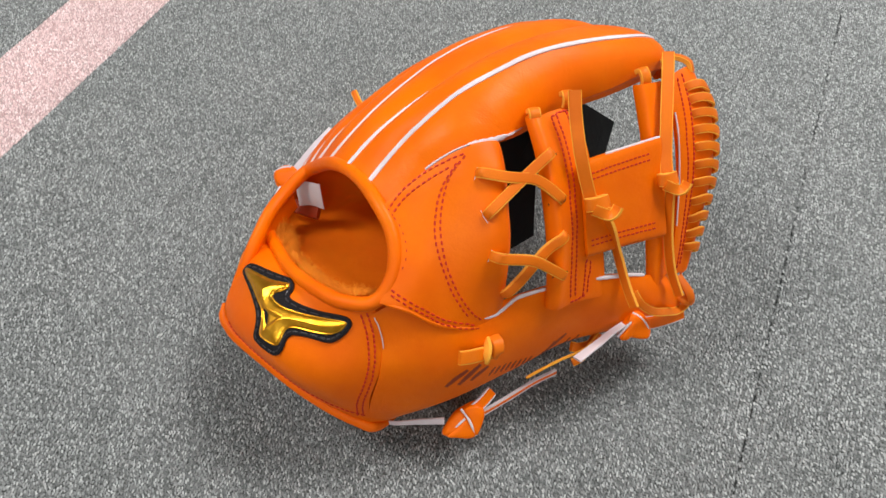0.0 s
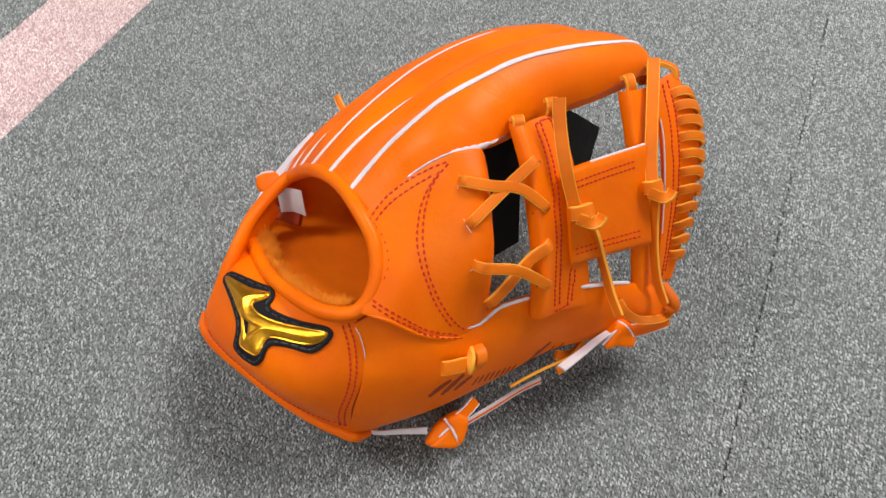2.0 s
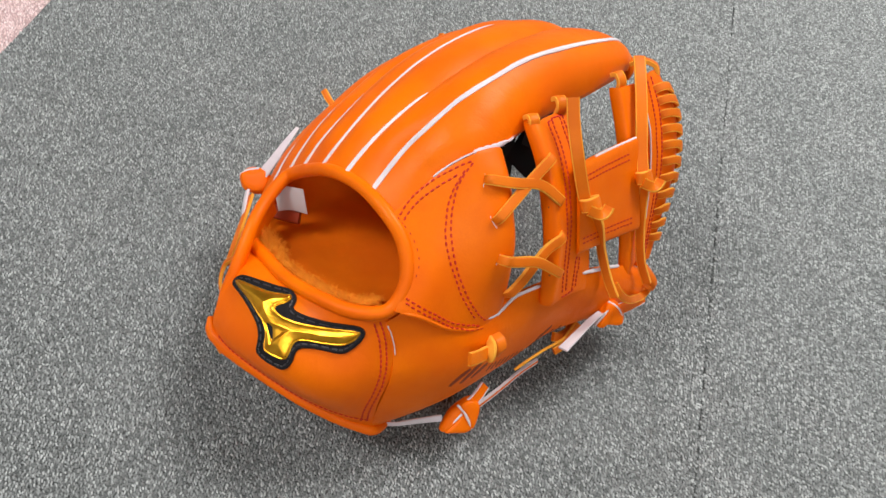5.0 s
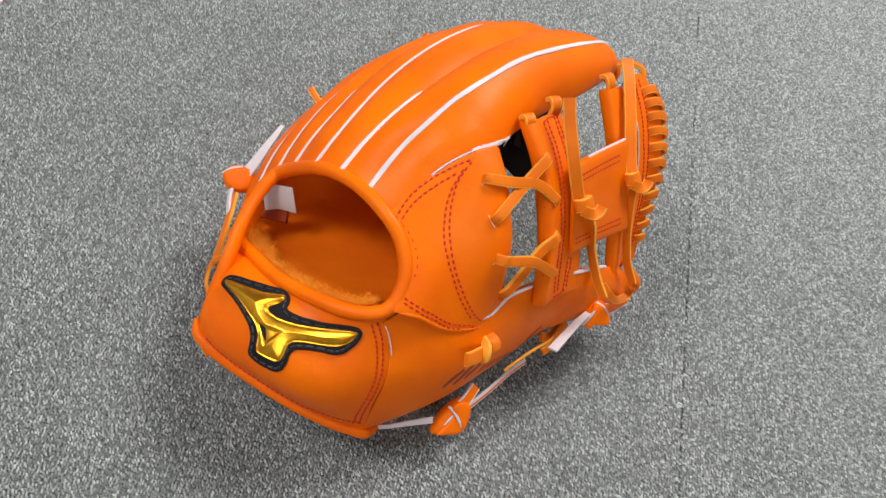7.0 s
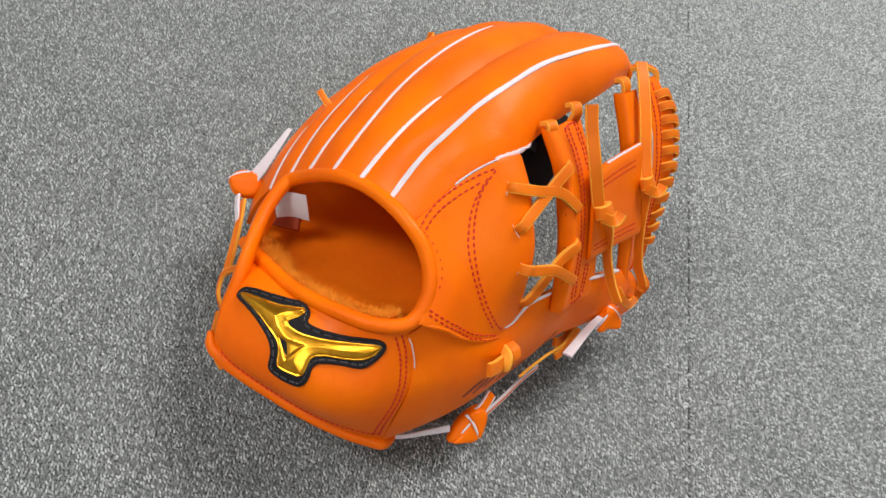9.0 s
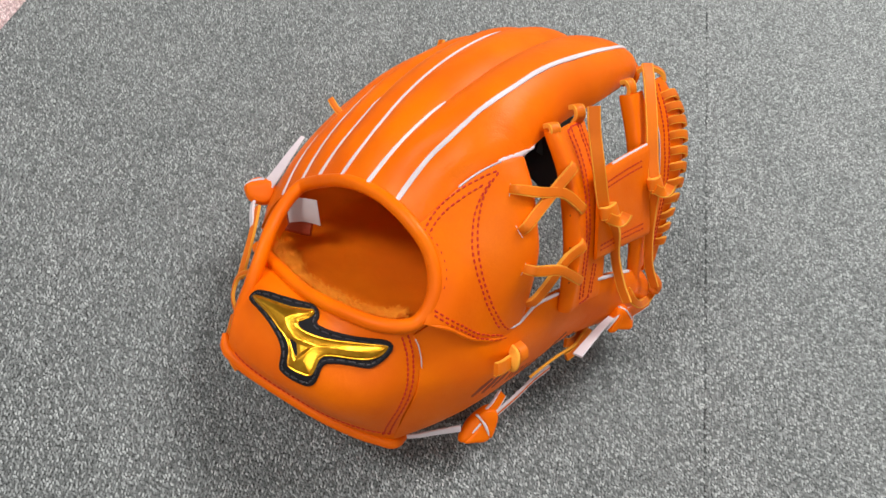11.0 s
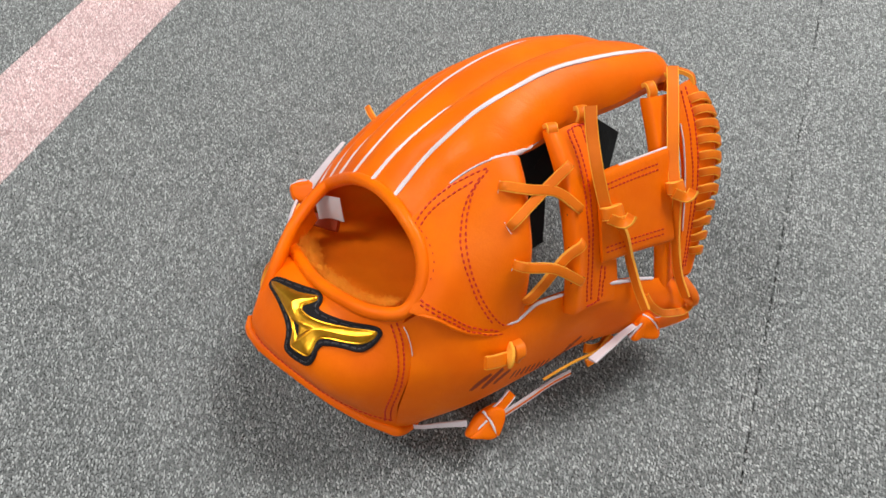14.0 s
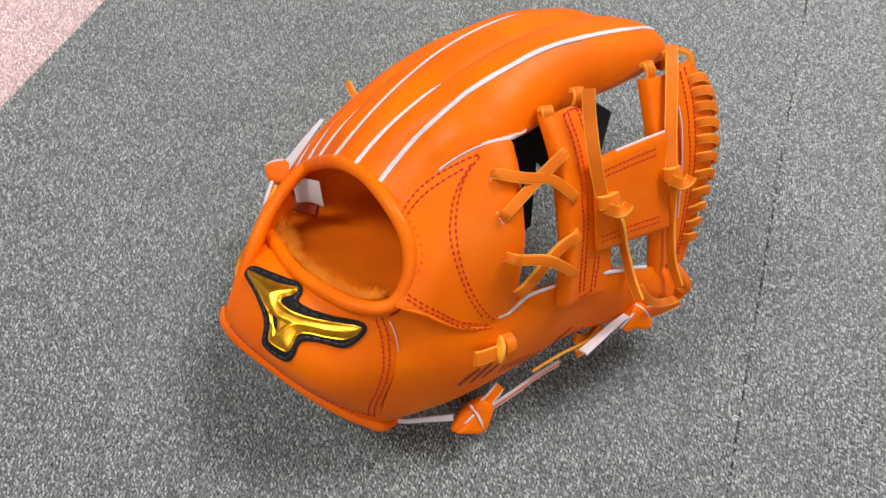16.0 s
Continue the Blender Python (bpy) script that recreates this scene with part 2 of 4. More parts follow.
def snap(grid, points):
    """Points laid onto a gridded surface, with its normals there."""
    a, b = grid.shape[:2]
    g = curve(np.swapaxes(curve(np.swapaxes(grid, 0, 1), b * 3), 0, 1), a * 3)
    n = normals(g).reshape(-1, 3)
    g = g.reshape(-1, 3)
    i = [int(np.argmin(((g - p) ** 2).sum(1))) for p in np.asarray(points, float)]
    p, q = g[i], n[i]
    if len(p) > 6:
        k = np.array([1, 2, 3, 2, 1.0]) / 9
        for arr in (p, q):
            pad = np.concatenate([arr[:1], arr[:1], arr, arr[-1:], arr[-1:]])
            sm = sum(k[j] * pad[j:j + len(arr)] for j in range(5))
            arr[1:-1] = sm[1:-1]
    return p, unit(q)


def stitches(grid, points, parent, lift=0.15, long=2.7, gap=1.0, r=0.58, mat=None, name="stitching"):
    """A row of thread stitches lying on a surface."""
    p, n = snap(grid, even(points, 60))
    s = np.concatenate([[0], np.cumsum(np.linalg.norm(np.diff(p, axis=0), axis=1))])
    both = bundle()
    at = lambda d, arr: np.array([np.interp(d, s, arr[:, j]) for j in range(3)])
    d = 0.4
    while d + long < s[-1]:
        path = [at(d, p) - 0.35 * at(d, n), at(d + 0.25 * long, p) + lift * at(d, n), at(d + 0.75 * long, p) + lift * at(d, n), at(d + long, p) - 0.35 * at(d + long, n)]
        add(both, *sweep(path, at(d, n), ring(r, 5)))
        d += long + gap
    return part(name, *both, mat or THREAD, parent, "dark red waxed thread" if mat is None else "")


def lace(points, up, parent, w=6.2, t=2.3, n=28, name="lace", label="", mat=None, scale=None):
    return part(name, *sweep(even(points, n), up if np.ndim(up) == 1 else curve(up, n), strap(w, t), False, scale), mat or LACE, parent, label)


# ---- room ----
def slab(name, lo, hi, mat, label, cat):
    x0, y0, z0, x1, y1, z1 = *lo, *hi
    v = [(x, y, z) for x in (x0, x1) for y in (y0, y1) for z in (z0, z1)]
    f = [(0, 1, 3, 2), (4, 6, 7, 5), (0, 4, 5, 1), (2, 3, 7, 6), (0, 2, 6, 4), (1, 5, 7, 3)]
    return tagged(part(name, np.array(v) * 1000, f, mat, None, "", False), label, cat, "", "structure")


slab("floor", (-3, -3, -0.12), (3.4, 4, -0.006), CARPET, "grey carpet underlay of the room's floor", "floor")
slab("ceiling", (-3, -3, 2.6), (3.4, 4, 2.7), PAINT, "plain white painted ceiling of the room", "ceiling")
slab("wall_north", (-3, 4, -0.1), (3.4, 4.1, 2.6), PAINT, "plain off-white painted wall of the room", "wall")
slab("wall_south", (-3, -3.1, -0.1), (3.4, -3, 2.6), PAINT, "plain off-white painted wall of the room", "wall")
slab("wall_west", (-3.1, -3, -0.1), (-3, 4, 2.6), PAINT, "plain off-white painted wall of the room", "wall")
slab("wall_east", (3.4, -3, -0.1), (3.5, 4, 2.6), PAINT, "plain off-white painted wall of the room", "wall")


def carpet_piece(name, outline, mat, label):
    """A carpet piece 6 mm thick with worn, slightly sunken edges; outline in metres."""
    bm = bmesh.new()
    low = [bm.verts.new((x, y, -0.006)) for x, y in outline]
    top = [bm.verts.new((x, y, -0.0007)) for x, y in outline]
    c = Vector((sum(p[0] for p in outline), sum(p[1] for p in outline), 0)) / len(outline)
    inner = []
    for x, y in outline:
        d = (Vector((x, y, 0)) - c)
        inner.append(bm.verts.new(Vector((x, y, 0)) - d.normalized() * 0.0016))
    k = len(outline)
    for i in range(k):
        j = (i + 1) % k
        bm.faces.new((low[i], low[j], top[j], top[i]))
        bm.faces.new((top[i], top[j], inner[j], inner[i]))
    bm.faces.new(inner)
    bmesh.ops.recalc_face_normals(bm, faces=bm.faces)
    me = bpy.data.meshes.new(name)
    bm.to_mesh(me)
    bm.free()
    me.materials.append(mat)
    return tagged(new(name, me), label, "carpet", "", "structure")


# directions of the stripe and of the joint between two carpet widths
S0, S1 = Vector((-0.304, 0.484)), Vector((-0.198, 0.703))
J0, J1 = Vector((0.224, 0.168)), Vector((0.466, 0.643))
sd = (S1 - S0).normalized()
sn = Vector((-sd.y, sd.x))
jd = (J1 - J0).normalized()
BAND = 0.089
far, near = 2.6, -2.2


def along(o, d, s):
    return tuple(o + d * s)


carpet_piece("carpet", [along(S0, sd, near), along(J0, jd, near), along(J0, jd, far), along(S0, sd, far)], CARPET, "grey-green speckled loop-pile carpet under the glove")
carpet_piece("carpet", [along(J0 + Vector((0.0006, -0.0003)), jd, near), (3.3, -1.8), (3.3, 2.7), along(J0 + Vector((0.0006, -0.0003)), jd, far)], CARPET, "neighbouring width of grey-green speckled loop-pile carpet")
carpet_piece("carpet_stripe", [along(S0 + sn * BAND, sd, near), along(S0, sd, near), along(S0, sd, far), along(S0 + sn * BAND, sd, far)], CARPET_PINK, "pale pink stripe of carpet laid in the grey")
carpet_piece("carpet", [(-2.9, -1.6), along(S0 + sn * BAND, sd, near), along(S0 + sn * BAND, sd, far), (-2.9, 2.8)], CARPET, "grey-green speckled loop-pile carpet beyond the stripe")


def loops(name, keep, mat, label, step=0.0020):
    """Loop pile of a stretch of carpet: rows of small uneven yarn loops."""
    rng = np.random.default_rng(7)
    u, v = np.meshgrid(np.arange(-0.95, 0.95, step), np.arange(-0.75, 0.75, step))
    u = u.ravel() + rng.normal(0, step * 0.20, u.size)
    v = v.ravel() + rng.normal(0, step * 0.18, v.size)
    x = 0.2 + u * jd.x - v * jd.y
    y = 0.42 + u * jd.y + v * jd.x
    ok = keep(x, y) & (x > -0.42) & (x < 0.84) & (y > 0.09) & (y < 0.76) & (y - 0.09 > 0.45 * (-x - 0.26)) & (y - 0.09 > 0.8 * (x - 0.42))
    x, y = x[ok], y[ok]
    k = len(x)
    turn = math.atan2(jd.y, jd.x) + 0.55 + rng.normal(0, 0.28, k)
    a, w, h = step * rng.uniform(0.5, 0.72, k), step * rng.uniform(0.27, 0.40, k), rng.uniform(0.0009, 0.0018, k)
    lx = np.stack([-a, a, a, -a, -a * 0.5, a * 0.5], 1)
    ly = np.stack([-w, -w, w, w, 0 * w, 0 * w], 1) + np.stack([0 * w] * 4 + [rng.normal(0, 0.0002, k)] * 2, 1)
    lz = np.stack([0 * h - 0.0004] * 4 + [h, h * rng.uniform(0.6, 1.1, k)], 1)
    c, s = np.cos(turn)[:, None], np.sin(turn)[:, None]
    co = np.stack([x[:, None] + lx * c - ly * s, y[:, None] + lx * s + ly * c, lz], 2).reshape(-1, 3)
    f = (np.array([0, 1, 5, 4, 2, 3, 4, 5, 1, 2, 5, 3, 0, 4])[None] + 6 * np.arange(k)[:, None]).ravel()
    me = bpy.data.meshes.new(name)
    me.vertices.add(len(co))
    me.vertices.foreach_set("co", co.ravel())
    me.loops.add(len(f))
    me.loops.foreach_set("vertex_index", f)
    me.polygons.add(4 * k)
    start = (np.array([0, 4, 8, 11])[None] + 14 * np.arange(k)[:, None]).ravel()
    me.polygons.foreach_set("loop_start", start)
    me.update(calc_edges=True)
    me.validate()
    me.polygons.foreach_set("use_smooth", [True] * len(me.polygons))
    me.materials.append(mat)
    return tagged(new(name, me), label, "carpet pile", "", "stuff")


def beyond(o, d, x, y):
    """How far points lie to the left of a line."""
    return (y - o.y) * d.x - (x - o.x) * d.y


loops("carpet_pile", lambda x, y: (beyond(S0, sd, x, y) < -0.0004) & (np.abs(beyond(J0, jd, x, y)) > 0.0007 * np.random.default_rng(3).random(x.shape)), PILE, "short speckled grey loops of carpet pile round the glove")
loops("carpet_pile", lambda x, y: beyond(S0, sd, x, y) > BAND + 0.0004, PILE, "short speckled grey loops of carpet pile past the stripe")
loops("stripe_pile", lambda x, y: (beyond(S0, sd, x, y) > 0.0004) & (beyond(S0, sd, x, y) < BAND - 0.0004), PILE_PINK, "short pale pink loops of the carpet stripe")


# ---- the glove ----
glove = new("baseball_glove")
glove.location = (0.085, 0.335, 0)
bpy.context.view_layer.update()
tagged(glove, "bright orange leather baseball glove with gold badge resting on carpet", "baseball glove")

# back of the fingers: lines from the wrist to the tips, the last stations turning in over the tips
INDEX_UNDER = [(30, 298, 146), (48, 313, 158), (68, 322, 166), (90, 333, 164), (108, 347, 161), (132, 363, 159), (156, 376, 157), (180, 391, 155), (190, 401, 150), (190, 404, 146)]
INDEX_EDGE = [(22, 290, 149), (41, 306.5, 162.5), (64, 313, 174), (85, 325, 175), (103, 339, 172), (128, 356, 170), (152, 369, 168), (177, 386, 165), (192, 397, 159), (191, 403, 147)]
INDEX_WELT = [(8, 311.5, 152), (25.6, 327, 165), (43.5, 336.5, 179), (61, 346.5, 188), (79, 356, 192.5), (103, 369, 195), (130, 381, 193), (162, 398, 183.5), (187, 413, 170), (197, 412, 152)]
VALLEY_A = [(-3.6, 329, 148), (11, 341, 158), (28, 354.5, 164.5), (46, 366.5, 170), (66, 379.5, 173.5), (90, 395, 175), (118, 412.5, 172.5), (146, 429, 165), (172, 438, 149), (182, 428, 138)]
MIDDLE_WELT = [(-14.5, 343, 140), (-3, 354.5, 146.5), (12, 369, 153.5), (30, 387, 157.5), (52, 404, 163), (80, 424, 163.5), (112, 444, 158.5), (142, 457.5, 147), (166, 462, 132), (174, 452, 118)]
VALLEY_B = [(-24, 356, 124), (-12, 369, 132), (4, 386, 136), (22, 405, 138), (44, 424, 140), (72, 443, 140), (104, 461, 137), (132, 473, 127), (152, 476, 111), (158, 464, 100)]
RING_WELT = [(-33, 364, 108), (-22, 378, 116), (-7, 396, 121), (12, 416, 123), (34, 436, 125), (62, 456, 125), (92, 474, 121), (118, 484, 110), (138, 486, 94), (142, 474, 82)]
VALLEY_C = [(-42, 368, 94), (-32, 384, 100), (-18, 403, 102), (0, 423, 103), (22, 444, 104), (50, 464, 103), (80, 482, 98), (104, 491, 88), (120, 493, 76), (124, 481, 64)]
LITTLE_WELT = [(-49, 370, 79), (-41, 387, 81), (-28, 406, 82), (-10, 427, 82), (12, 448, 81), (40, 468, 79), (68, 484, 74), (90, 493, 65), (104, 494, 54), (108, 482, 42)]
LITTLE_EDGE = [(-55, 368, 60), (-48, 386, 50), (-36, 406, 40), (-18, 426, 30), (4, 446, 22), (30, 464, 14), (56, 477, 8), (78, 484, 5), (92, 484, 4), (96, 474, 4)]


def finger_shell(nu=96, per=14):
    lines = [curve(l, nu) for l in (INDEX_UNDER, INDEX_EDGE, INDEX_WELT, VALLEY_A, MIDDLE_WELT, VALLEY_B, RING_WELT, VALLEY_C, LITTLE_WELT, LITTLE_EDGE)]
    bulge = [2.0, 5.6, 5.4, 5.2, 4.4, 4.2, 3.6, 3.4, 4.4]
    cols = []
    for k in range(9):
        a, b = lines[k], lines[k + 1]
        out = unit(np.cross(np.gradient((a + b) / 2, axis=0), b - a))
        if ((a + b) / 2 - HEART)[nu // 2] @ out[nu // 2] < 0:
            out = -out
        grow = np.interp(np.linspace(0, 1, nu), [0, 0.05, 0.16, 0.5, 0.85, 1], [0.1, 0.3, 0.75, 1, 0.85, 0.5])
        for s in np.linspace(0, 1, per + 1)[(1 if k else 0):]:
            cols.append(a + (b - a) * s + out * (bulge[k] * grow * (4 * s * (1 - s)))[:, None])
    return np.stack(cols, 1)


SHELL = finger_shell()
part("finger_back", *sheet(SHELL, 3.0), ORANGE, glove)
WELT_SECTION = [(-0.5, -0.8), (0.5, -0.8), (0.5, 0.25), (0.2, 0.7), (-0.2, 0.7), (-0.5, 0.25)]


def welt(line, s0, s1, w, grid=None, lift=0.25, end=0.25, mat=None, name="welt"):
    """A narrow leather strip standing out of a seam."""
    k = int(120 * (s1 - s0)) + 8
    d = even(curve(line, 200)[int(199 * s0):int(199 * s1) + 1], k)
    p, n = snap(SHELL if grid is None else grid, d)
    for _ in range(5):
        p[1:-1] = (p[:-2] + 2 * p[1:-1] + p[2:]) / 4
        n[1:-1] = unit(n[:-2] + 2 * n[1:-1] + n[2:])
    taper = np.clip(np.minimum(np.linspace(0, 1, k) * 14 + 0.7, np.linspace(1, 0, k) * 9 + end), 0, 1)
    wob = 1 + 0.10 * np.sin(np.linspace(0, 9, k) * 2.1) * np.sin(np.linspace(0, 23, k))
    part(name, *sweep(p + n * lift, n, [(a * w, b) for a, b in WELT_SECTION], False, taper * wob), mat or WHITE, glove, "white leather welt" if mat is None else "")


welt(INDEX_WELT, 0.0, 0.885, 2.9, lift=0.45, end=0.8)
welt(VALLEY_A, 0.0, 0.35, 2.7, lift=0.45)
welt(VALLEY_A, 0.78, 0.84, 1.4)
welt(MIDDLE_WELT, 0.0, 0.66, 2.4, lift=0.4, end=0.1)
welt(VALLEY_B, 0.0, 0.34, 2.5, lift=0.4)
welt(RING_WELT, 0.0, 0.55, 2.4, lift=0.4, end=0.1)
welt(VALLEY_C, 0.0, 0.28, 2.0)

# rolled ends of the index and middle fingers
for tip, wide in (([(184, 412, 166), (191, 408, 163.5), (195, 401, 159), (193, 396, 152)], 4.2), ([(150, 442, 151), (157, 436, 153), (161, 431, 150), (162, 427, 144)], 4.2)):
    part("fingertip", *sweep(even(tip, 24), (0.6, 0.3, 0.7), ring(wide, 12, 0.8), False, np.sin(np.linspace(0.35, 2.8, 24)) ** 0.5), ORANGE, glove)

# pad at the base of the index finger
PAD_NET = [
    [(17, 295, 153), (23, 284, 147), (25, 270, 140), (21, 262, 135), (14, 249.5, 126)],
    [(32, 304, 160), (34, 290, 152), (36, 274, 143), (34, 261, 134), (28, 247.4, 122)],
    [(47, 311, 169.5), (47.5, 296, 160.5), (48, 277, 146.5), (49.5, 263, 132), (43, 246, 110.5)],
    [(63, 315, 177), (64, 300, 169), (66, 283, 155.5), (67, 267, 138), (60, 247.2, 103)],
    [(77, 319, 176), (78, 302, 169.5), (79, 286, 158), (80, 271.5, 140.5), (76, 252.5, 96)],
    [(80.5, 322, 169), (82.5, 305, 164.5), (83.5, 289, 153.5), (84.3, 275, 137), (81.5, 257, 95)],
]
PAD = loft(PAD_NET, 54, 50)
part("index_pad", *sheet(PAD, 4.6, 2.4), ORANGE, glove)
part("pad_edge", *sweep(even((PAD[:, -1] + normals(PAD)[:, -1] * 1.5)[2:-2:5], 40), (0, -0.6, 0.8), ring(1.35, 8), False, np.clip(np.minimum(np.arange(40) * 0.2 + 0.3, np.arange(40)[::-1] * 0.2 + 0.3), 0, 1)), ORANGE, glove, "turned leather edge of the pad")
welt([(19, 295, 152), (38, 309.5, 165), (52, 312.5, 173.5), (64, 315.5, 177.5)], 0.38, 1, 1.2, PAD, 2.2, 0.8)
welt([(64, 315, 178), (72, 317.5, 178), (80, 321, 176.5), (90, 328, 172), (97, 334, 168)], 0, 1, 2.8, None, 0.5, 0.5)

# thumb
THUMB_NET = [
    [(10, 247, 119), (14, 238, 103), (13, 228, 88), (7, 221, 66), (5, 219, 45), (9, 223, 28)],
    [(28, 252, 122), (34, 241, 106), (34, 230, 88), (31, 223, 66), (30, 222, 48), (32, 230, 32)],
    [(60, 249, 108), (65, 240, 93), (63, 233, 78), (59, 229.5, 64), (58, 230, 50), (60, 239, 38)],
    [(93, 264, 106), (97, 256, 93), (98, 250, 78), (97, 246.5, 63), (96, 247, 53), (97, 256, 43)],
    [(128, 275, 104), (131, 270, 92), (132.5, 266, 78), (131, 263, 63), (129, 264, 53), (128, 272, 44)],
    [(162, 285, 95), (167, 280, 84), (170, 276, 72), (171, 274, 60), (170, 275, 50), (168, 283, 42)],
    [(192, 299, 74), (199, 294, 67), (204, 290, 58), (205, 287, 48), (203, 289, 41), (198, 297, 35)],
    [(196, 310, 66), (204, 304, 62), (210, 298, 54), (210, 295, 46), (207, 297, 40), (202, 304, 34)],
]
THUMB = loft(THUMB_NET, 84, 50)
part("thumb", *sheet(THUMB, 4.0), ORANGE, glove)
welt([(64, 249.5, 107), (78, 255, 102.5), (93, 264, 106), (110, 271, 106)], 0, 1, 2.0, THUMB, 0.3, 0.5)
welt([(140, 279, 101.5), (162, 285, 95), (176, 291, 88)], 0, 1, 2.2, THUMB, 0.3, 0.6)

# palm below, hidden from above but for its edge
PALM = loft([[(9, 224, 28), (32, 231, 32), (60, 240, 38), (84, 250, 41)],
             [(6, 240, 8), (30, 248, 8), (58, 258, 12), (80, 268, 20)],
             [(-10, 275, 1.5), (20, 282, 1.5), (46, 290, 3), (66, 298, 8)],
             [(-45, 330, 1.5), (-10, 345, 1.5), (14, 356, 3), (36, 366, 8)],
             [(-52, 366, 56), (-40, 392, 34), (-26, 412, 28), (-8, 430, 26)]], 40, 24)
part("palm", *sheet(PALM, 3.0), ORANGE, glove)

# heel panel
HEEL_NET = [
    [(11, 250, 122), (14.5, 239, 104), (13, 229, 88), (6, 221, 66), (6, 219, 36)],
    [(-6, 253, 120), (-4, 240, 107), (-9, 227, 90), (-12, 222, 70), (-12, 226, 40)],
    [(-22, 267, 113), (-24, 251, 106), (-29, 233, 92), (-33, 229, 75), (-34, 238, 47)],
    [(-39, 291, 102), (-43, 269, 104), (-50, 248, 92.5), (-54, 245, 77), (-56, 254, 54)],
    [(-52, 318, 90), (-61, 295, 96), (-67, 274, 88), (-73, 267, 76), (-76, 270, 61)],
    [(-62, 338, 78), (-69, 318, 84), (-78, 298, 80), (-83, 287, 72), (-84, 282, 62)],
]
HEEL = loft(HEEL_NET, 60, 50)
part("heel_panel", *sheet(HEEL, 4.0), ORANGE, glove)
part("piping", *sweep(even(np.concatenate([[(20, 229, 27), (13, 222.5, 31)], HEEL[::6, -1], HEEL[-1:, -1], [(-85, 291, 66)]]), 70), (0, 0, 1), ring(3.9), False, np.clip(np.minimum(np.arange(70) * 0.07 + 0.3, np.arange(70)[::-1] * 0.2 + 0.4), 0, 1)), ORANGE, glove, "rolled orange leather edge")
stitches(HEEL, HEEL[2:58:4, -6], glove, long=2.2)
SEAM = [(10, 247, 118.5), (14, 238.5, 104), (13, 228.5, 88), (6, 221, 66), (6, 219.5, 44)]
welt([(10.5, 247.5, 119), (15, 238.5, 104), (14.5, 229, 88), (9, 221.5, 68)], 0.05, 0.42, 0.6, THUMB, 0.2, 0.3)


def double(grid, points, parent, apart=3.4, side=1, **more):
    """Two rows of stitches side by side."""
    p, n = snap(grid, even(points, 40))
    off = unit(np.cross(np.gradient(p, axis=0), n)) * apart * side
    stitches(grid, p[::3], parent, **more)
    stitches(grid, (p + off)[::3], parent, **more)


double(HEEL, [(4, 249, 117), (7, 239, 104), (6, 229, 88), (-1, 221, 66), (-2, 221, 46)], glove, 3.4, -1, long=2.2)
stitches(PAD, [(18.5, 291, 148.5), (23.4, 298, 152), (29.6, 302, 159), (37, 305.2, 164.5), (45, 307.6, 169), (54, 309.6, 172.5), (62, 310, 177)], glove, lift=2.6)
stitches(PAD, [(21, 289, 147.5), (25, 295, 150), (30, 298, 156), (35.5, 299.6, 162.5), (42, 301.6, 167), (48.5, 303.3, 171), (55.5, 306, 173)], glove, lift=2.6)
stitches(PAD, [(57.8, 307, 172.5), (49.4, 297.5, 164.4), (45.9, 287, 154.4), (45.5, 276.5, 143), (49, 266.3, 131.7), (55.3, 257.5, 119), (63, 251.5, 106)], glove, lift=2.6)
stitches(PAD, [(62, 309.4, 177), (53.4, 300.9, 166), (48.9, 288, 155), (48.6, 275.2, 143), (53, 263.2, 130.5), (61.1, 254, 116), (70, 252, 103)], glove, lift=2.6)
stitches(PAD, [(20, 255, 131), (29, 252, 124.5), (36, 251.5, 118.5), (43.5, 250.8, 112.5), (51, 250.2, 108.5), (60, 250.4, 105), (67, 252, 100)], glove, lift=2.6)
stitches(PAD, [(20, 253, 129), (30, 250.3, 121), (38.5, 249.8, 114), (47.5, 248.9, 107.5), (57, 248.6, 103.5), (67, 250, 99.5), (76, 254.5, 94)], glove, lift=2.6)

# rim of the wrist opening: down the little-finger side, over the back, round and along the heel
RIM = [(-55, 335, 84), (-50, 352, 84), (-43, 366, 93), (-29.5, 363, 110), (-13, 341, 138), (2, 322, 148), (14, 298, 152), (22, 280, 146), (22, 263, 135), (12, 252, 124), (-5, 254, 121), (-22, 268, 114), (-40, 292, 101), (-51, 316, 91)]
rim = closed(RIM, 120)
BAND = [(-80, 284, 62), (-75, 298, 76), (-68, 309, 88), (-62, 320, 96), (-55, 334, 102), (-47, 348, 103.5), (-38, 358, 107), (-29.5, 361, 112)]
edge = even(BAND + RIM[4:] + [(-57, 330, 85), (-60, 340, 80)], 150)
part("wrist_rim", *sweep(edge, edge - np.array((-10, 305, 60.0)), ring(4.2, 12)), ORANGE, glove, "rolled orange leather binding")
outer = np.stack([edge[:36] + unit(edge[:36] - np.array((10, 320, 70.0))) * k + np.array((0, 0, -1.0)) * d for k, d in ((2.5, 0), (1.5, 8), (-1, 18))], 1)
part("wrist_strap", *sheet(outer, 2.5), ORANGE, glove)
stitches(PAD, [(20, 293, 151), (27, 283, 147), (29.5, 271, 141), (26, 262, 134.5)], glove, lift=2.6, long=1.6, gap=3.2, r=0.35)

